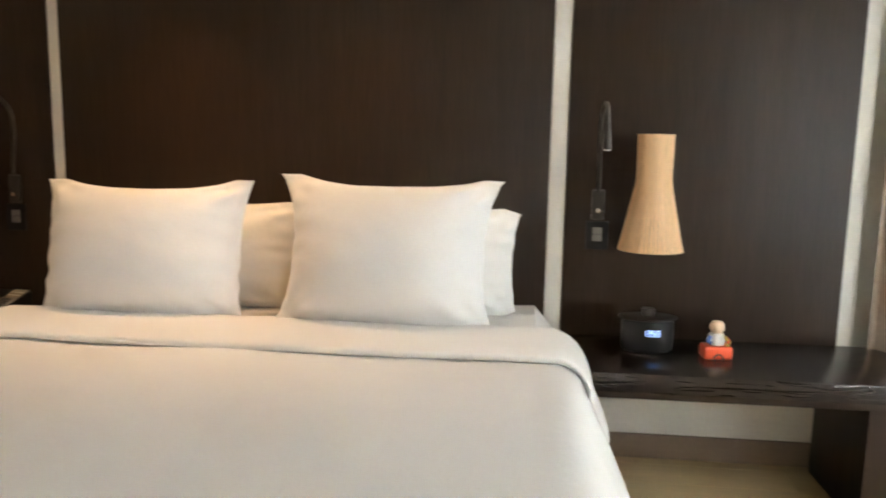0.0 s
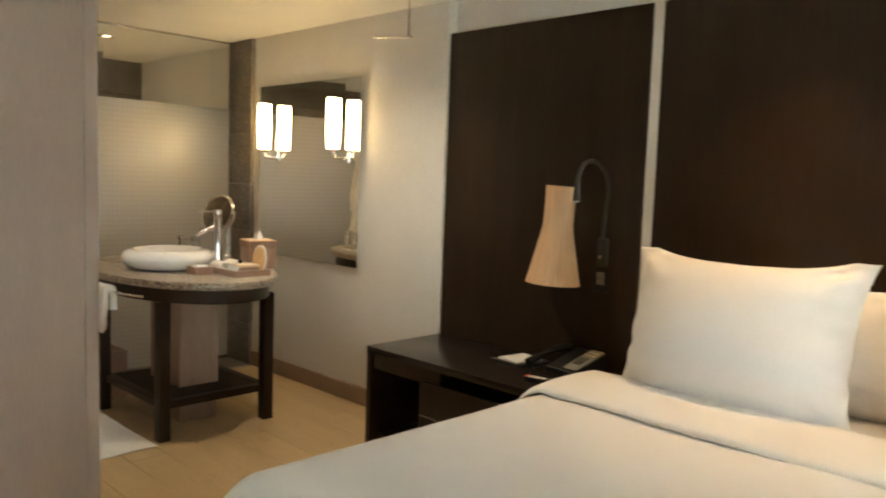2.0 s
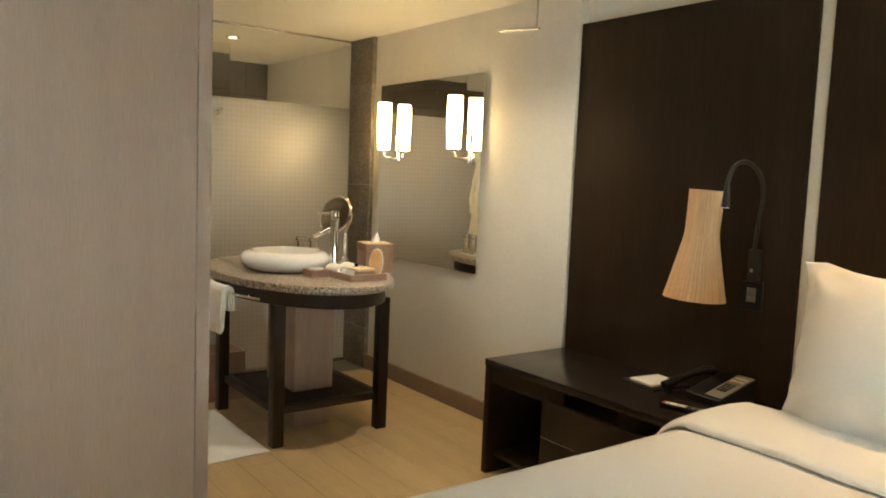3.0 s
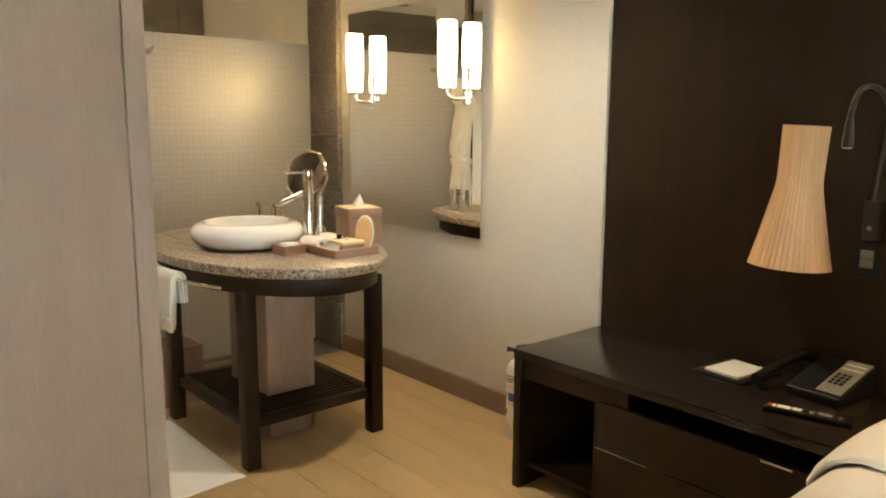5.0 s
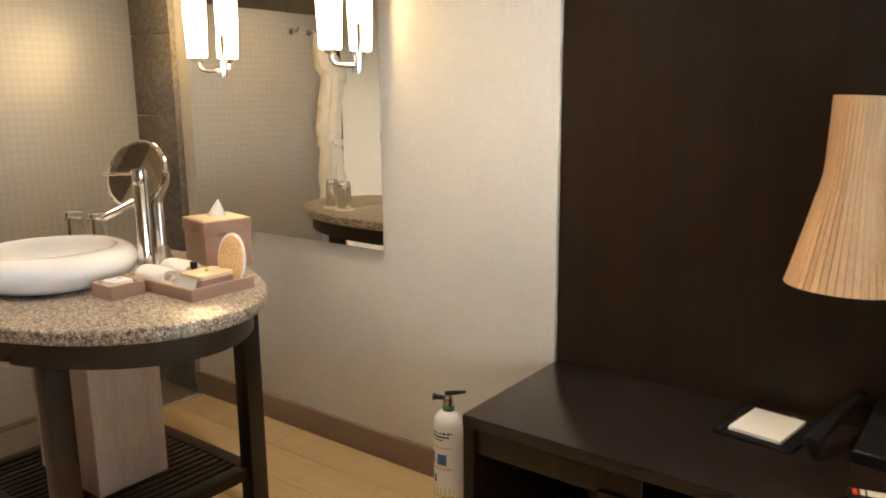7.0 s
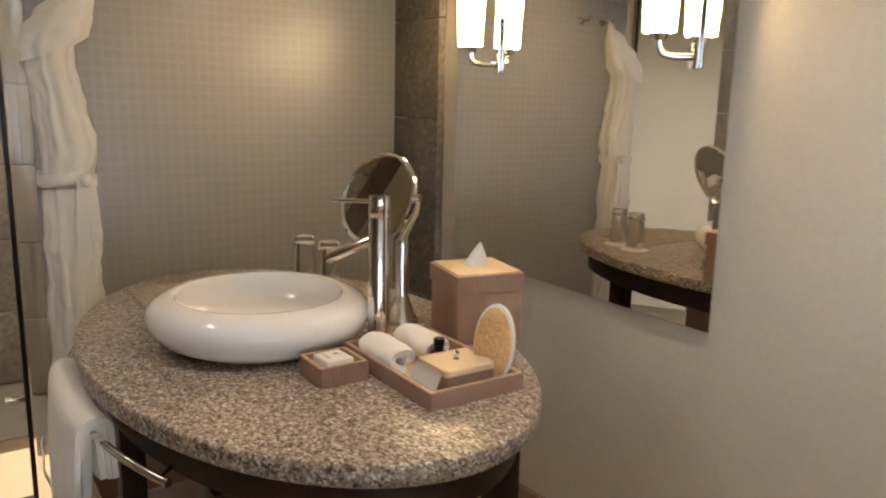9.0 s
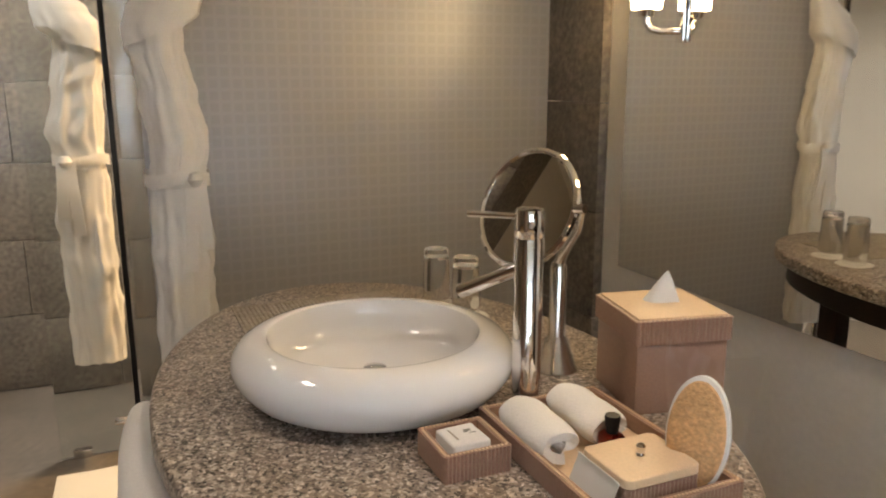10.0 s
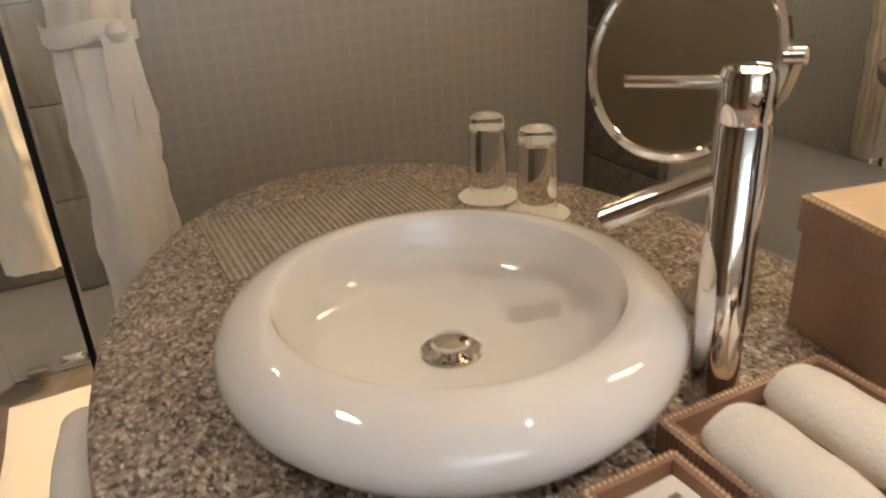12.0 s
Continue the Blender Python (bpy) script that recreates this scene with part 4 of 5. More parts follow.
woven_mat()

# ---- wall mirror with its two lamps ----
mir = thing("vanity_mirror", (-4.700, VGLASS, 0), "large frameless rectangular mirror on the white wall", "mirror")
part("mirror_glass", block((-0.566, 0.0, 0.860), (0.566, 0.006, 2.042), 0.0), M["mirror"], mir)
part("backing", block((-0.530, 0.0065, 0.896), (0.530, 0.0275, 2.006), 0.0), M["darkmetal"], mir, "dark backing board")


def sconce(x):
    t = thing("wall_sconce", (x, VGLASS - 0.080, 0), "lit opal glass tube lamp on chrome bracket", "lamp", group="mirror lamps")
    part("glass_tube", lathe([(0, 1.597), (0.036, 1.597), (0.040, 1.600), (0.046, 1.74), (0.0465, 1.80), (0.0445, 1.903), (0.0415, 1.909), (0, 1.909)], 36), M["tube"], t, "glowing opal glass tube")
    part("holder", lathe([(0, 1.579), (0.020, 1.579), (0.024, 1.596), (0, 1.596)], 24), M["chrome"], t)
    part("arm", pipe([(0, 0.0, 1.583), (0, 0.002, 1.562), (0.006, 0.012, 1.546), (0.022, 0.032, 1.540), (0.048, 0.060, 1.540), (0.052, 0.069, 1.540)], 0.0085, 14), M["chrome"], t)
    part("back_plate", block((0.037, 0.068, 1.512), (0.067, 0.0785, 1.690), 0.002), M["chrome"], t)
    return t


for sx in (-5.085, -4.295):
    sconce(sx)

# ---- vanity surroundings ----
# the added fill spots get a fitting and lens here too
for dx, dy, _ in SPOTS_WITH_FILL:
    dl = thing("downlight_or_fill", (dx, dy, CEIL), "small recessed ceiling spot, switched on, in a set with unseen fill", "lamp", group="ceiling spots")
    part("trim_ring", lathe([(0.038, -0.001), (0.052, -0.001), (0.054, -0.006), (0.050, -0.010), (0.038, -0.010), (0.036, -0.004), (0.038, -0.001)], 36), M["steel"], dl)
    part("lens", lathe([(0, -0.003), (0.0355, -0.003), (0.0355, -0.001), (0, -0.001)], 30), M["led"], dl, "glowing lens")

RAIL_A, RAIL_B = TA + 0.026, TB + 0.020
rail = thing("towel_rail", (TX, TY, 0.78), "curved chrome towel rail fixed to the table apron", "rail")
arc = [(RAIL_A * math.cos(a), RAIL_B * math.sin(a), 0.0) for a in np.linspace(radians(236), radians(304), 28)]
part("bar", pipe(arc, 0.0075, 12), M["chrome"], rail)
for p, q in ((arc[1], 0.93), (arc[-2], 0.93)):
    part("stub", pipe([p, (p[0] * q, p[1] * q, 0.0)], 0.006, 10), M["chrome"], rail)


def draped_towel():
    t = thing("hand_towel", (TX, TY, 0.78), "thick white hand towel folded over the rail", "towel")

    def fold(depth, long_front, long_back, a0, a1, seed):
        def fn(u, v):
            a = a0 + (a1 - a0) * u
            r = 0.012 + depth
            L = long_front + math.pi * r + long_back
            s = v * L
            if s < long_front:
                off, z = -r, -(long_front - s)
            elif s < long_front + math.pi * r:
                q = (s - long_front) / r
                off, z = -r * math.cos(q), r * math.sin(q)
            else:
                off, z = r, -(s - long_front - math.pi * r)
            off += (0.014 * wob(u * 4, z * 5, 0, 1, seed) + 0.006 * wob(u * 11, z * 4, 0, 1, seed + 1)) * min(1, -min(0, z) * 8) + math.copysign(0.010, off) * min(1, -min(0, z) * 6)
            k = 1.0
            bx, by = RAIL_A * math.cos(a), RAIL_B * math.sin(a)
            n = Vector((math.cos(a) / TA, math.sin(a) / TB, 0)).normalized()
            return (bx - n.x * off, by - n.y * off, z + 0.004 * wob(u * 7, v * 3, 0, 1, seed + 3))
        return sheet(fn, 26, 44, 0.012)

    a0, a1 = radians(254), radians(283)
    part("inner_layer", fold(0.002, 0.19, 0.10, a0 + 0.02, a1 - 0.015, 3), M["terry"], t)
    part("middle_layer", fold(0.012, 0.205, 0.10, a0 + 0.01, a1 - 0.006, 5), M["terry"], t)
    part("outer_layer", fold(0.024, 0.215, 0.10, a0, a1, 7), M["terry"], t)

    def hem(u, v):
        a = a0 + (a1 - a0) * u
        bx, by = RAIL_A * math.cos(a), RAIL_B * math.sin(a)
        n = Vector((math.cos(a) / TA, math.sin(a) / TB, 0)).normalized()
        o = 0.0585 + 0.012 * wob(u * 4, -0.15 * 9, 0, 1, 7) 
        return (bx + n.x * o, by + n.y * o, -0.150 - 0.012 * v)

    part("woven_band", sheet(hem, 20, 2, 0.003), M["linen"], t, "flat woven band near the hem")


draped_towel()


def bath_mat(x0, y0, x1, y1, label):
    def fn(u, v):
        x, y = x0 + (x1 - x0) * u, y0 + (y1 - y0) * v
        e = min(u, 1 - u, v, 1 - v)
        return (x + 0.008 * wob(x, y, 0, 3, 3), y + 0.008 * wob(x, y, 1, 3, 5), 0.006 + 0.006 * min(1, e * 18) + 0.003 * wob(x, y, 0, 9, 2) + 0.006 * max(0, wob(x, y, 0, 4, 8)))
    solid("bath_mat", sheet(fn, 40, 32, 0.005), M["terry"], label, "mat")


bath_mat(-4.95, 1.55, -4.15, 2.10, "white terry bath mat on the wooden floor")
bath_mat(-6.35, 1.66, -5.78, 2.25, "white terry bath mat on the stone floor")

bin_ = thing("waste_bin", (-5.24, 2.22, 0), "square tan leather waste bin on the floor", "bin")
part("shell", fluted_box((-0.13, -0.13, 0.0), (0.13, 0.13, 0.30), 0.010, 0.3), M["leather"], bin_)
part("piping", stitches((-0.125, -0.125), (0.125, 0.125), 0.3005, 0.01), M["cream"], bin_)

ext = thing("fire_extinguisher", (-3.75, 3.262, 0), "small white fire extinguisher standing on the floor", "extinguisher")
part("cylinder", lathe([(0, 0), (0.044, 0), (0.050, 0.004), (0.052, 0.014), (0.052, 0.315), (0.048, 0.335), (0.036, 0.352), (0.022, 0.360), (0, 0.362)], 40), M["white"], ext)
part("collar", lathe([(0, 0.361), (0.021, 0.361), (0.021, 0.374), (0, 0.374)], 24), M["green"], ext, "green plastic collar")
part("valve", lathe([(0, 0.375), (0.017, 0.375), (0.019, 0.385), (0.017, 0.408), (0.010, 0.416), (0, 0.416)], 20), M["steel"], ext)
part("lever", pipe([(-0.008, 0, 0.418), (0.03, -0.008, 0.432), (0.085, -0.02, 0.452)], [0.009, 0.008, 0.005], 10), M["plastic"], ext)
part("nozzle", pipe([(-0.01, 0, 0.402), (-0.04, -0.012, 0.402), (-0.052, -0.016, 0.402)], [0.008, 0.009, 0.014], 12), M["plastic"], ext)
for z0, z1, m in ((0.24, 0.305, "paper"), (0.155, 0.232, "yellow"), (0.06, 0.15, "paper")):
    part("label_band", lathe([(0.0523, z0), (0.0527, z0), (0.0527, z1), (0.0523, z1), (0.0523, z0)], 40), M[m] if m == "paper" else M["white"], ext, "printed paper label")


def arc_patch(r, a0, a1, z0, z1):
    return sheet(lambda u, v: (r * math.cos(a0 + (a1 - a0) * u), r * math.sin(a0 + (a1 - a0) * u), z0 + (z1 - z0) * v), 8, 1, 0.0003)


for a0, a1, z0, z1, m in ((3.4, 5.6, 0.288, 0.296, "plastic"), (3.6, 5.4, 0.276, 0.282, "plastic"), (3.9, 5.0, 0.266, 0.270, "plastic"), (3.4, 5.6, 0.238, 0.241, "red"), (3.6, 4.25, 0.175, 0.215, "blue"), (4.5, 5.2, 0.175, 0.215, "blue"),
                          (3.4, 5.6, 0.158, 0.164, "red"), (4.2, 4.4, 0.105, 0.135, "plastic"), (3.3, 5.7, 0.052, 0.088, "yellow")):
    part("print", arc_patch(0.0530, a0, a1, z0, z1), M[m], ext)


def robe(x, y, top, bottom, seed, flip, label):
    """A terry robe hanging from a hook: gathered neck, folded body, belt, sleeve."""
    t = thing("bathrobe", (x, y, 0), label, "robe", group="hanging robes")
    H = top - bottom
    # share of height from the top, shift across, half width, half depth
    key = ((0.0, 0.09, 0.010, 0.012), (0.05, 0.06, 0.045, 0.034), (0.10, 0.02, 0.074, 0.050), (0.14, -0.004, 0.088, 0.060), (0.17, -0.028, 0.072, 0.058), (0.21, -0.028, 0.070, 0.058), (0.30, -0.006, 0.073, 0.060), (0.40, 0.012, 0.085, 0.066),
           (0.45, 0.004, 0.078, 0.058), (0.465, 0.0, 0.076, 0.056), (0.50, 0.002, 0.074, 0.056), (0.62, 0.010, 0.084, 0.060), (0.67, 0.006, 0.077, 0.058), (0.86, 0.003, 0.078, 0.060), (1.0, 0.0, 0.080, 0.056))

    def prof(f):
        for a, b in zip(key, key[1:]):
            if f <= b[0]:
                k = (f - a[0]) / (b[0] - a[0])
                k = k * k * (3 - 2 * k)
                return [p + (q - p) * k for p, q in zip(a[1:], b[1:])]
        return key[-1][1:]

    def body(u, v):
        c, w, d = prof(v)
        a = 2 * math.pi * u
        soft = min(1, v * 4)
        pleat = (0.035 * math.sin(6 * a + seed + 2.2 * v) + 0.03 * math.sin(11 * a - seed + 3 * v) + 0.02 * math.sin(17 * a + 4 * v)) * soft + (0.15 * wob(math.cos(a), math.sin(a), v * 6, 1.5, seed) + 0.12 * wob(math.cos(a) * 2, math.sin(a) * 2, v * 22, 1.3, seed + 5)) * soft
        k = 1 + pleat * (0.5 if 0.43 < v < 0.5 else 1.0)
        s = math.sin(a)
        return (d * math.cos(a) * k, flip * (c + w * math.copysign(abs(s) ** 0.85, s) * k), top - H * v + 0.012 * wob(a, v * 3, 0, 2, seed) * v)

    bm = sheet(body, 120, 100)
    bmesh.ops.remove_doubles(bm, verts=bm.verts, dist=0.0004)
    part("body", bm, M["terry"], t)

    def layer(a0, a1, v0, v1, off, slant=0.0):
        """A second thickness of cloth lying over the body."""
        def fn(u, v):
            a = a0 + (a1 - a0) * u
            f = v0 + (v1 + slant * u - v0) * v
            p = Vector(body((a / (2 * math.pi)) % 1.0, f))
            e = min(1.0, 6 * u, 6 * (1 - u)) * (0.4 + 0.6 * min(1.0, 6 * v))
            out = Vector((math.cos(a), flip * math.sin(a), 0))
            return p + out * (0.004 + off * e)
        return sheet(fn, 40, 40, 0.007)

    part("collar", layer(-1.75, 1.50, 0.025, 0.225, 0.012, -0.075), M["terry"], t, "broad turned-back shawl collar")
    part("front_panel", layer(-1.50, 0.12, 0.485, 0.995, 0.006), M["terry"], t, "overlapping front edge")
    c, w, d = prof(0.465)
    zb = top - H * 0.465
    ring = [((d * 1.10 + 0.008) * math.cos(a), flip * (c + (w * 1.08 + 0.006) * math.sin(a)), zb + 0.006 * math.sin(3 * a + seed)) for a in np.linspace(0, 2 * math.pi, 41)]
    belt = bmesh.new()
    rows = [[belt.verts.new((p[0] * (1 + 0.04 * g), p[1], p[2] + h)) for p in ring] for h, g in ((-0.019, 0), (-0.010, 1), (0.010, 1), (0.019, 0))]
    for r0, r1 in zip(rows, rows[1:]):
        for i in range(40):
            belt.faces.new((r0[i], r0[i + 1], r1[i + 1], r1[i]))
    part("belt", belt, M["terry"], t)
    knot = Vector((d + 0.020, flip * (c + w * 0.55), zb))
    part("belt_knot", turned(lathe([(0, -0.022), (0.014, -0.018), (0.022, 0.0), (0.014, 0.018), (0, 0.022)], 16), Matrix.Translation(knot)), M["terry"], t)
    for k, (dy, ln) in enumerate(((0.010, 0.20), (-0.012, 0.26))):
        def tail(u, v, dy=dy, ln=ln):
            return (knot.x + 0.004 + 0.008 * math.sin(4 * v), knot.y + flip * (dy + (u - 0.5) * 0.034 + 0.012 * v * (1 if dy > 0 else -1)), zb - ln * v)
        part("belt_tail", sheet(tail, 4, 14, 0.007), M["terry"], t)

    part("pocket", layer(-1.05, -0.25, 0.60, 0.76, 0.013), M["terry"], t)
    hk = part("loop", pipe([(0.004, flip * 0.10, top - 0.01), (0.0, flip * 0.092, top + 0.02), (0.004, flip * 0.108, top + 0.022), (0.006, flip * 0.11, top - 0.005)], 0.003, 8), M["terry"], t)
    return t


robe(GLASS_X + 0.062, 2.14, 1.79, 0.42, 1.0, 1, "long white terry bathrobe with tied belt on a hook")
robe(-6.43, 1.835, 1.79, 0.40, 4.0, -1, "long white terry bathrobe hanging inside the bathroom")
for hx, hy, fl in ((GLASS_X, 2.235, 1), (GLASS_X, 2.37, 1), (-6.52, 1.73, -1)):
    h = thing("robe_hook", (hx, hy, 1.80), "small round steel hook fixed to the glass", "hook", group="robe hooks")
    part("rose", turned(lathe([(0, 0.006), (0.016, 0.006), (0.016, 0.012), (0, 0.012)], 20), pose(0, 0, 0, 0, 90, 0)), M["steel"], h)
    part("peg", pipe([(0.012, 0, 0), (0.055, 0, 0.0), (0.068, 0, 0.012), (0.07, 0, 0.024)], 0.0055, 10), M["steel"], h)

# shower screen, hatch, shelf with towel inside the bathroom
sh = thing("shower_screen", (-6.52, 0, 0), "fixed clear glass shower screen", "screen", kind="structure")
part("pane", block((-0.005, 1.66, 0.0), (0.005, 2.75, CEIL - 0.012), 0.001), M["shower"], sh)
part("floor_clip", block((-0.02, 1.70, -0.003), (0.02, 1.76, 0.03), 0.003), M["chrome"], sh)
hatch = thing("service_hatch", (-7.44, 1.225, 0.175), "small square stone access hatch in the wall", "hatch")
part("frame", join(block((0, -0.13, 0), (0.006, 0.13, 0.010), 0.001), block((0, -0.13, 0.225), (0.006, 0.13, 0.235), 0.001), block((0, -0.13, 0.0105), (0.006, -0.12, 0.2245), 0.001), block((0, 0.12, 0.0105), (0.006, 0.13, 0.2245), 0.001)), M["steel"], hatch)
part("cover", block((0.0, -0.118, 0.012), (0.004, 0.118, 0.223), 0.001), M["stonefloor"], hatch)
shelf = thing("wall_shelf", (-7.44, 1.1, 1.36), "dark wall-hung shelf on the stone wall", "shelf")
part("board", block((0.001, -0.55, -0.03), (0.20, 0.36, 0.0), 0.003), M["wenge"], shelf)
tw = thing("folded_towel", (-7.33, 1.22, 1.361), "folded white bath towel lying on the shelf", "towel")
for k in range(3):
    part("fold", block((-0.10, -0.30, 0.001 + 0.03 * k), (0.10, 0.22, 0.030 + 0.03 * k), 0.012, 3), M["terry"], tw)
hole = lathe([(0, 0), (0.016, 0), (0.018, 0.003), (0, 0.004)], 20)
solid("wall_outlet", turned(hole, pose(0, 0, 0, 0, 90, 0)), M["darkmetal"], "round dark outlet cap on the stone wall", "outlet", at=(-7.44, 1.20, 0.79))

bar = thing("ceiling_rail", (-3.52, 3.20, 0), "thin metal hanging rail dropped from the ceiling", "rail")
part("bar", pipe([(0.02, 0, 2.182), (-0.285, 0, 2.21)], 0.006, 10), M["steel"], bar)
part("drop_rod", pipe([(0.0, 0, 2.185), (0.0, 0, CEIL - 0.008)], 0.005, 10), M["steel"], bar)
part("rose", lathe([(0, CEIL - 0.008), (0.022, CEIL - 0.008), (0.022, CEIL - 0.001), (0, CEIL - 0.001)], 20), M["steel"], bar)


# ---- bedside small things ----
def reading_lamp(x, bulge, label):
    """Flexible-neck light: wall box, neck arched out into the room, small conical head."""
    t = thing("reading_lamp", (x, FACE, 0), label, "lamp", group="bedside reading lamps")
    part("wall_box", block((-0.026, -0.022, 1.06), (0.026, -0.0005, 1.185), 0.004), M["darkmetal"], t)
    part("knob", turned(lathe([(0, 0), (0.010, 0), (0.009, 0.008), (0, 0.009)], 18), pose(0, -0.022, 1.10, 90, 0, 0)), M["steel"], t)
    pts = [(0, -0.020, 1.18), (0.25 * bulge, -0.026, 1.28), (0.85 * bulge, -0.045, 1.40), (bulge, -0.085, 1.485), (0.55 * bulge, -0.145, 1.532), (0.0, -0.195, 1.520), (-0.2 * bulge, -0.222, 1.465), (-0.25 * bulge, -0.226, 1.435)]
    fine = []
    for i in range(len(pts) - 1):
        p0, p1, p2, p3 = (Vector(pts[max(0, min(len(pts) - 1, i + k))]) for k in (-1, 0, 1, 2))
        for s in range(6):
            u = s / 6
            fine.append(0.5 * ((2 * p1) + (p2 - p0) * u + (2 * p0 - 5 * p1 + 4 * p2 - p3) * u * u + (3 * p1 - p0 - 3 * p2 + p3) * u ** 3))
    fine.append(Vector(pts[-1]))
    part("neck", pipe(fine, 0.0085, 12), M["darkmetal"], t)
    e = Vector(pts[-1])
    d = Vector((-0.05 * bulge, -0.03, -0.99)).normalized()
    hd = part("head", pipe([e, e + d * 0.02, e + d * 0.075, e + d * 0.08], [0.0105, 0.0125, 0.0165, 0.0155], 20), M["darkmetal"], t)
    part("lens", pipe([e + d * 0.0802, e + d * 0.083], 0.0125, 18), M["paper"], hd, "pale glass lens")
    return t


reading_lamp(-2.372, 0.040, "dark flexible reading lamp on the wooden panel")
reading_lamp(0.226, -0.008, "dark flexible reading lamp on the wooden panel")
for x, z in ((-2.378, 0.985), (0.228, 0.985)):
    sw = thing("light_switch", (x, FACE, z), "dark switch plate with pale rocker on panel", "switch", group="bedside switches")
    part("plate", block((-0.047, -0.008, -0.052), (0.047, -0.0005, 0.068), 0.003), M["plastic"], sw)
    for k in (0, 1):
        part("rocker", block((-0.020, -0.012, -0.016 + 0.03 * k), (0.020, -0.008, 0.012 + 0.03 * k), 0.002), M["grey"], sw, "pale rocker key")

pad = thing("note_pad", (-2.715, 3.27, NS_TOP), "note paper on a dark leather pad", "pad", rz=-8)
part("leather_pad", block((-0.10, -0.11, 0.0), (0.10, 0.11, 0.006), 0.002), M["plastic"], pad)
part("tray_edge", block((-0.085, -0.105, 0.0062), (-0.078, 0.09, 0.010), 0.001), M["steel"], pad)
part("paper_block", block((-0.066, -0.085, 0.0062), (0.068, 0.080, 0.016), 0.001), M["paper"], pad)
part("clip", block((0.030, 0.086, 0.0062), (0.046, 0.10, 0.018), 0.002), M["steel"], pad)


def telephone():
    t = thing("telephone", (-2.405, 3.30, NS_TOP), "black desk telephone with grey keypad panel", "telephone", rz=-6)
    wedge = block((-0.09, -0.115, 0.0), (0.085, 0.10, 0.03), 0.006, 3)
    for v in wedge.verts:
        if v.co.z > 0.015:
            v.co.z += 0.30 * (v.co.y + 0.115)
    part("body", wedge, M["plastic"], t)
    slope = math.degrees(math.atan(0.30))
    face = pose(0.04, 0, 0.0655, slope, 0, 0)
    kp = part("key_panel", turned(block((-0.040, -0.105, 0.0), (0.040, 0.100, 0.004), 0.002), face), M["grey"], t, "grey keypad panel")
    for r in range(4):
        for c in range(3):
            part("key", turned(block((-0.028 + 0.017 * c, -0.055 + 0.018 * r, 0.0042), (-0.016 + 0.017 * c, -0.043 + 0.018 * r, 0.0065), 0.001), face), M["plastic"], kp)
    for r in range(5):
        part("label_bar", turned(block((-0.032, 0.028 + 0.013 * r, 0.0042), (0.032, 0.034 + 0.013 * r, 0.0052), 0), face), M["paper"] if r % 2 else M["slate"], kp)
    hs = [(-0.17, -0.15, 0.030), (-0.165, -0.10, 0.048), (-0.150, -0.02, 0.074), (-0.135, 0.05, 0.088), (-0.125, 0.09, 0.080)]
    part("handset", pipe(hs, [0.022, 0.018, 0.014, 0.018, 0.023], 14), M["plastic"], t)
    cord = [(-0.17 + 0.03 * math.sin(a * 0.5) + 0.006 * math.cos(a * 6), -0.16 + 0.05 * (a / 9), 0.008 + 0.005 * math.sin(a * 6)) for a in np.linspace(0, 9, 90)]
    part("cord", pipe(cord, 0.0022, 6), M["plastic"], t)
    return t


telephone()
rc = thing("remote_control", (-2.365, 3.035, NS_TOP), "long black remote control with pale keys", "remote", rz=-167)
part("case", block((-0.12, -0.021, 0.0), (0.12, 0.021, 0.018), 0.006, 3), M["plastic"], rc)
for x0, x1, m in ((0.102, 0.112, "red"), (0.088, 0.098, "paper"), (0.046, 0.084, "paper"), (0.016, 0.042, "white"), (-0.02, -0.006, "grey"), (-0.066, -0.030, "grey"), (-0.092, -0.084, "grey")):
    part("key_group", block((x0, -0.013, 0.0182), (x1, 0.013, 0.0195), 0.0006), M[m], rc)

for x, y in ((-3.19, 3.16), (-3.10, 3.10)):
    solid("water_bottle", lathe([(0, 0), (0.030, 0), (0.032, 0.004), (0.032, 0.13), (0.026, 0.155), (0.012, 0.18), (0.012, 0.205), (0, 0.205)], 28), M["teal"], "green-blue glass water bottle in the open bay", "bottle", at=(x, y, 0.1005), group="minibar bottles")

ck = thing("alarm_clock", (0.425, 3.22, 0.560), "black clock radio with blue digits", "clock", rz=4)
part("body", lathe([(0, 0), (0.090, 0), (0.100, 0.006), (0.104, 0.022), (0.104, 0.118), (0.100, 0.128), (0.0, 0.130)], 44, 1.0, 0.62), M["plastic"], ck)
part("top_plate", lathe([(0, 0.1302), (0.108, 0.1302), (0.116, 0.133), (0.116, 0.138), (0.108, 0.1405), (0.0, 0.141)], 44, 1.0, 0.62), M["darkmetal"], ck, "wider metal top plate")
part("dial", lathe([(0, 0.141), (0.026, 0.141), (0.028, 0.146), (0.028, 0.166), (0.024, 0.172), (0, 0.173)], 28), M["darkmetal"], ck)


def digit(bm, x, on):
    """Seven-bar numeral."""
    w, h, t = 0.011, 0.022, 0.0022
    bars = {"a": (0, h, 1), "b": (w, h * 0.75, 0), "c": (w, h * 0.25, 0), "d": (0, 0, 1), "e": (0, h * 0.25, 0), "f": (0, h * 0.75, 0), "g": (0, h / 2, 1)}
    for k in on:
        px, pz, flat = bars[k]
        if flat:
            c, s = (x + w / 2, pz), (w, t)
        else:
            c, s = (x + px, pz), (t, h * 0.42)
        bmesh.ops.create_cube(bm, size=1, matrix=Matrix.Translation((c[0], 0, c[1])) @ Matrix.Diagonal((s[0], 0.001, s[1], 1)))


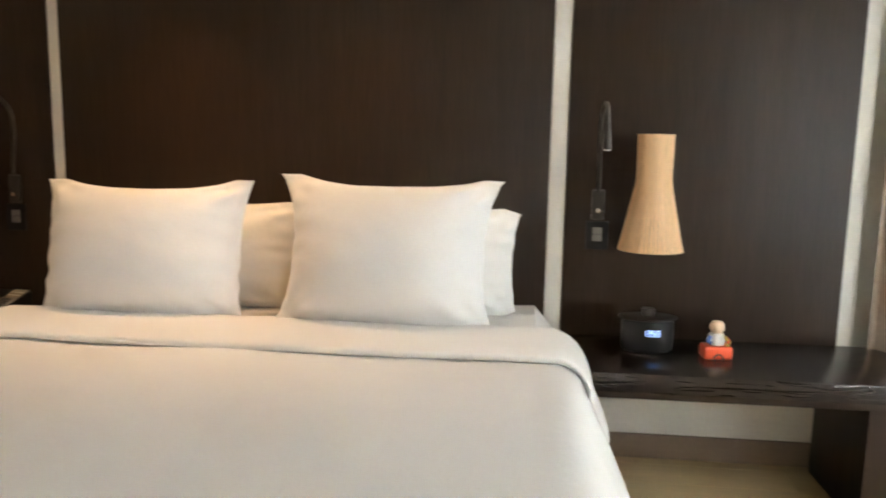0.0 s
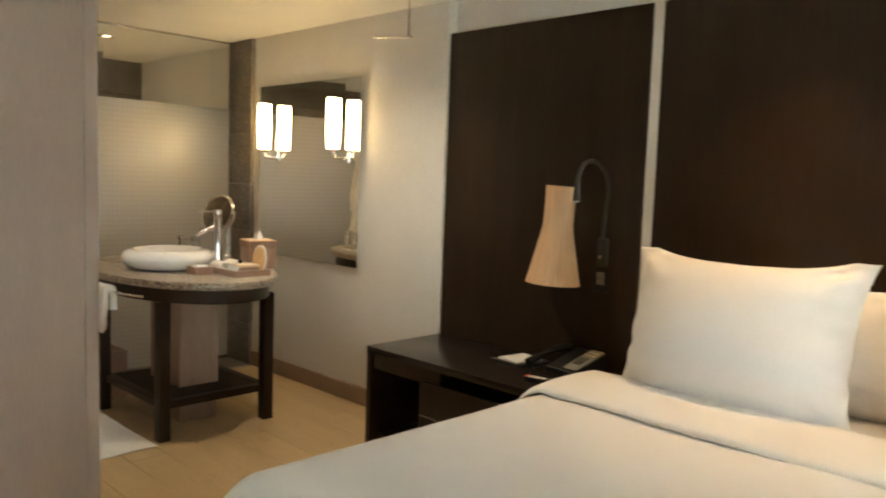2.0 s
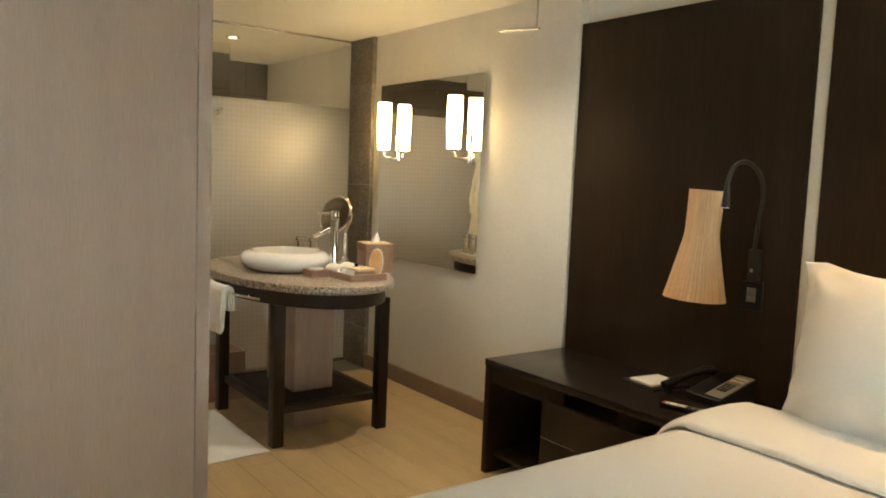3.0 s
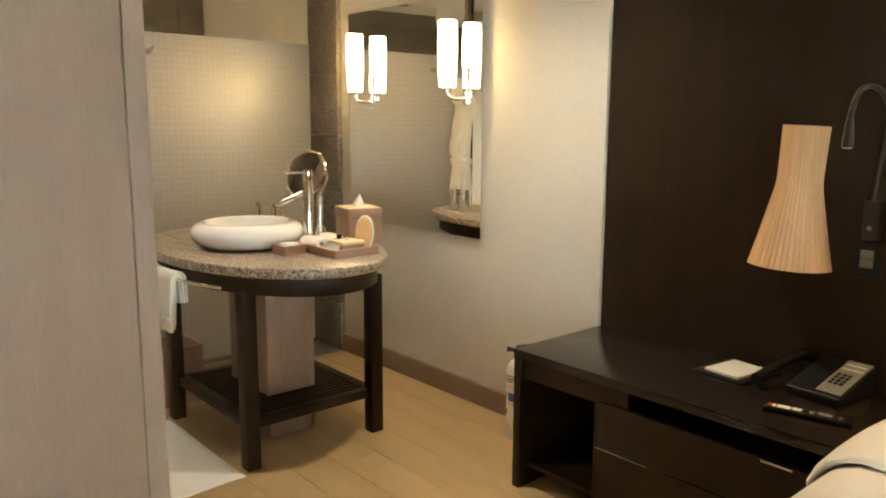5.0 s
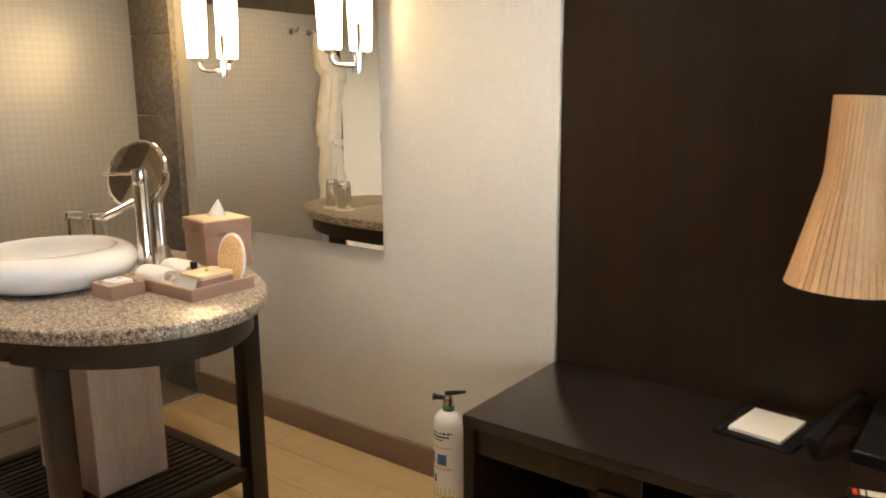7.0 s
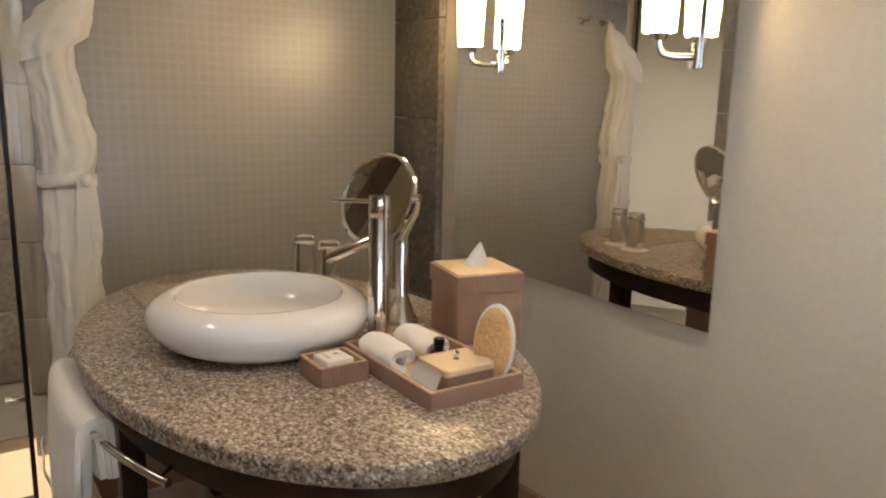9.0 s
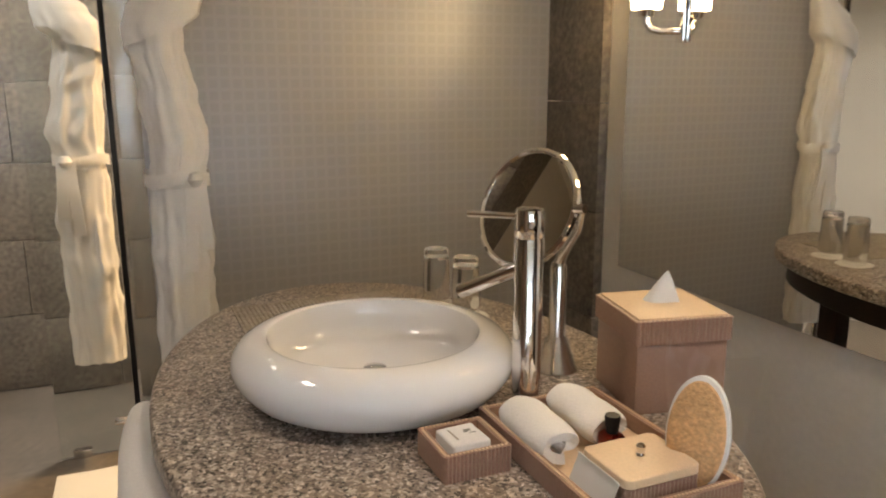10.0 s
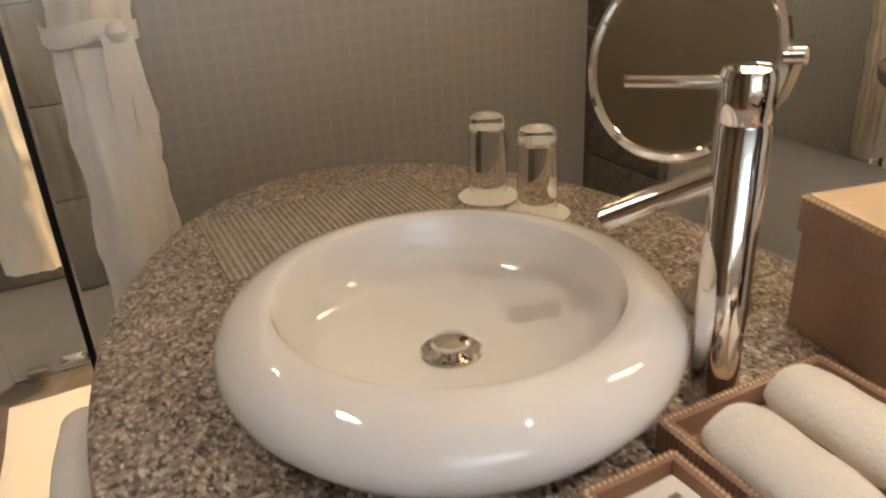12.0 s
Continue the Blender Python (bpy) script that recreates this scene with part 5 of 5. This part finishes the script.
bm = bmesh.new()
for k, on in enumerate(("bc", "abgcd", "afgcd", "abcdefg")):
    digit(bm, -0.035 + 0.018 * k, on)
turned(bm, pose(0.004, -0.0655, 0.072))
part("digits", bm, M["digits"], ck, "glowing blue numerals")

toy = thing("toy_figure", (0.678, 3.15, 0.560), "small painted toy figure on an orange-red base", "toy", rz=5)
part("base", block((-0.055, -0.038, 0.0), (0.055, 0.038, 0.052), 0.012, 3), M["red"], toy)
part("torso", turned(lathe([(0, 0.05), (0.030, 0.055), (0.034, 0.075), (0.026, 0.098), (0, 0.102)], 22), pose(0, 0, 0)), M["white"], toy)
part("head", lathe([(0, 0.098), (0.020, 0.102), (0.029, 0.118), (0.028, 0.132), (0.018, 0.145), (0, 0.148)], 24), M["cream"], toy)
part("arch", turned(lathe([(0.014, -0.002), (0.020, -0.002), (0.020, 0.002), (0.014, 0.002), (0.014, -0.002)], 24), pose(0, -0.0385, 0.006, 90, 0, 0)), M["darkmetal"], toy)
for s, m in ((-1, "blue"), (1, "red"), (1, "yellow")):
    part("arm", pipe([(s * 0.028, -0.01, 0.086), (s * 0.040, -0.026, 0.072), (s * 0.030, -0.036, 0.066 if m != "yellow" else 0.058)], 0.008, 10), M[m], toy)

# ---- by the window: armchair and tripod lamp ----
ac = thing("armchair", (1.95, 1.15, 0), "rounded white upholstered armchair by the window", "armchair", rz=115)
part("seat", block((-0.33, -0.33, 0.16), (0.33, 0.30, 0.42), 0.07, 4), M["linen"], ac)
back = sheet(lambda u, v: ((0.40 + 0.02 * math.sin(3 * v)) * math.cos(math.pi * (1.0 * u)) , 0.05 + 0.36 * math.sin(math.pi * u) ** 0.7, 0.12 + (0.42 + 0.22 * math.sin(math.pi * u) ** 2) * v), 36, 12, 0.09)
part("backrest", back, M["linen"], ac)
for sx in (-1, 1):
    for sy in (-1, 1):
        part("leg", pipe([(sx * 0.26, sy * 0.24, 0.165), (sx * 0.28, sy * 0.26, 0.0)], [0.02, 0.013], 10), M["wenge"], ac)
cu = block((-0.19, -0.06, 0.0), (0.19, 0.06, 0.34), 0.055, 4)
solid("cushion", turned(cu, pose(0, 0, 0, 18, 0, 0)), M["yellow"], "mustard yellow cushion on the armchair", "cushion", at=(1.83, 1.10, 0.425), rz=115)
tl = thing("tripod_lamp", (2.2, 1.75, 0), "floor lamp on black tripod legs", "lamp")
for k in range(3):
    a = radians(90 + 120 * k)
    part("leg", pipe([(0, 0, 1.30), (0.17 * math.cos(a), 0.17 * math.sin(a), 0.65), (0.34 * math.cos(a), 0.34 * math.sin(a), 0.0)], [0.020, 0.018, 0.014], 10), M["plastic"], tl)
part("hub", lathe([(0, 1.26), (0.035, 1.26), (0.035, 1.33), (0.015, 1.35), (0.012, 1.42), (0, 1.42)], 20), M["steel"], tl)
part("shade", lathe([(0.17, 1.40), (0.21, 1.40), (0.21, 1.402), (0.175, 1.70), (0.172, 1.70), (0.207, 1.403)], 40), M["paper"], tl)

# ---- floor boards ----
floor = thing("floor", (0, 0, 0), "satin oak boards, honey brown, laid lengthwise", "floor", kind="structure")
board_meshes = {}
bw_, bl_ = 0.185, 1.9
row, y = 0, -1.6
while y < WALL:
    x = -5.36 - (0.63 * row) % bl_
    wy = min(bw_, WALL - y)
    while x < 2.6:
        a, b = max(x, -5.36), min(x + bl_, 2.6)
        if b - a > 0.03:
            key = (round(b - a, 3), round(wy, 3))
            if key not in board_meshes:
                board_meshes[key] = mesh_of("board", block((0.0006, 0.0006, -0.0195), (b - a - 0.0006, wy - 0.0006, 0.0), 0.0015, 1), M["oak"])
            ob = new("board", board_meshes[key])
            ob.parent = floor
            ob.location = (a, y, 0)
        x += bl_
    y += bw_
    row += 1
part("threshold", block((-5.375, 2.0, -0.01), (-5.345, 3.37, 0.003), 0.001), M["pale"], floor, "pale stone threshold strip")
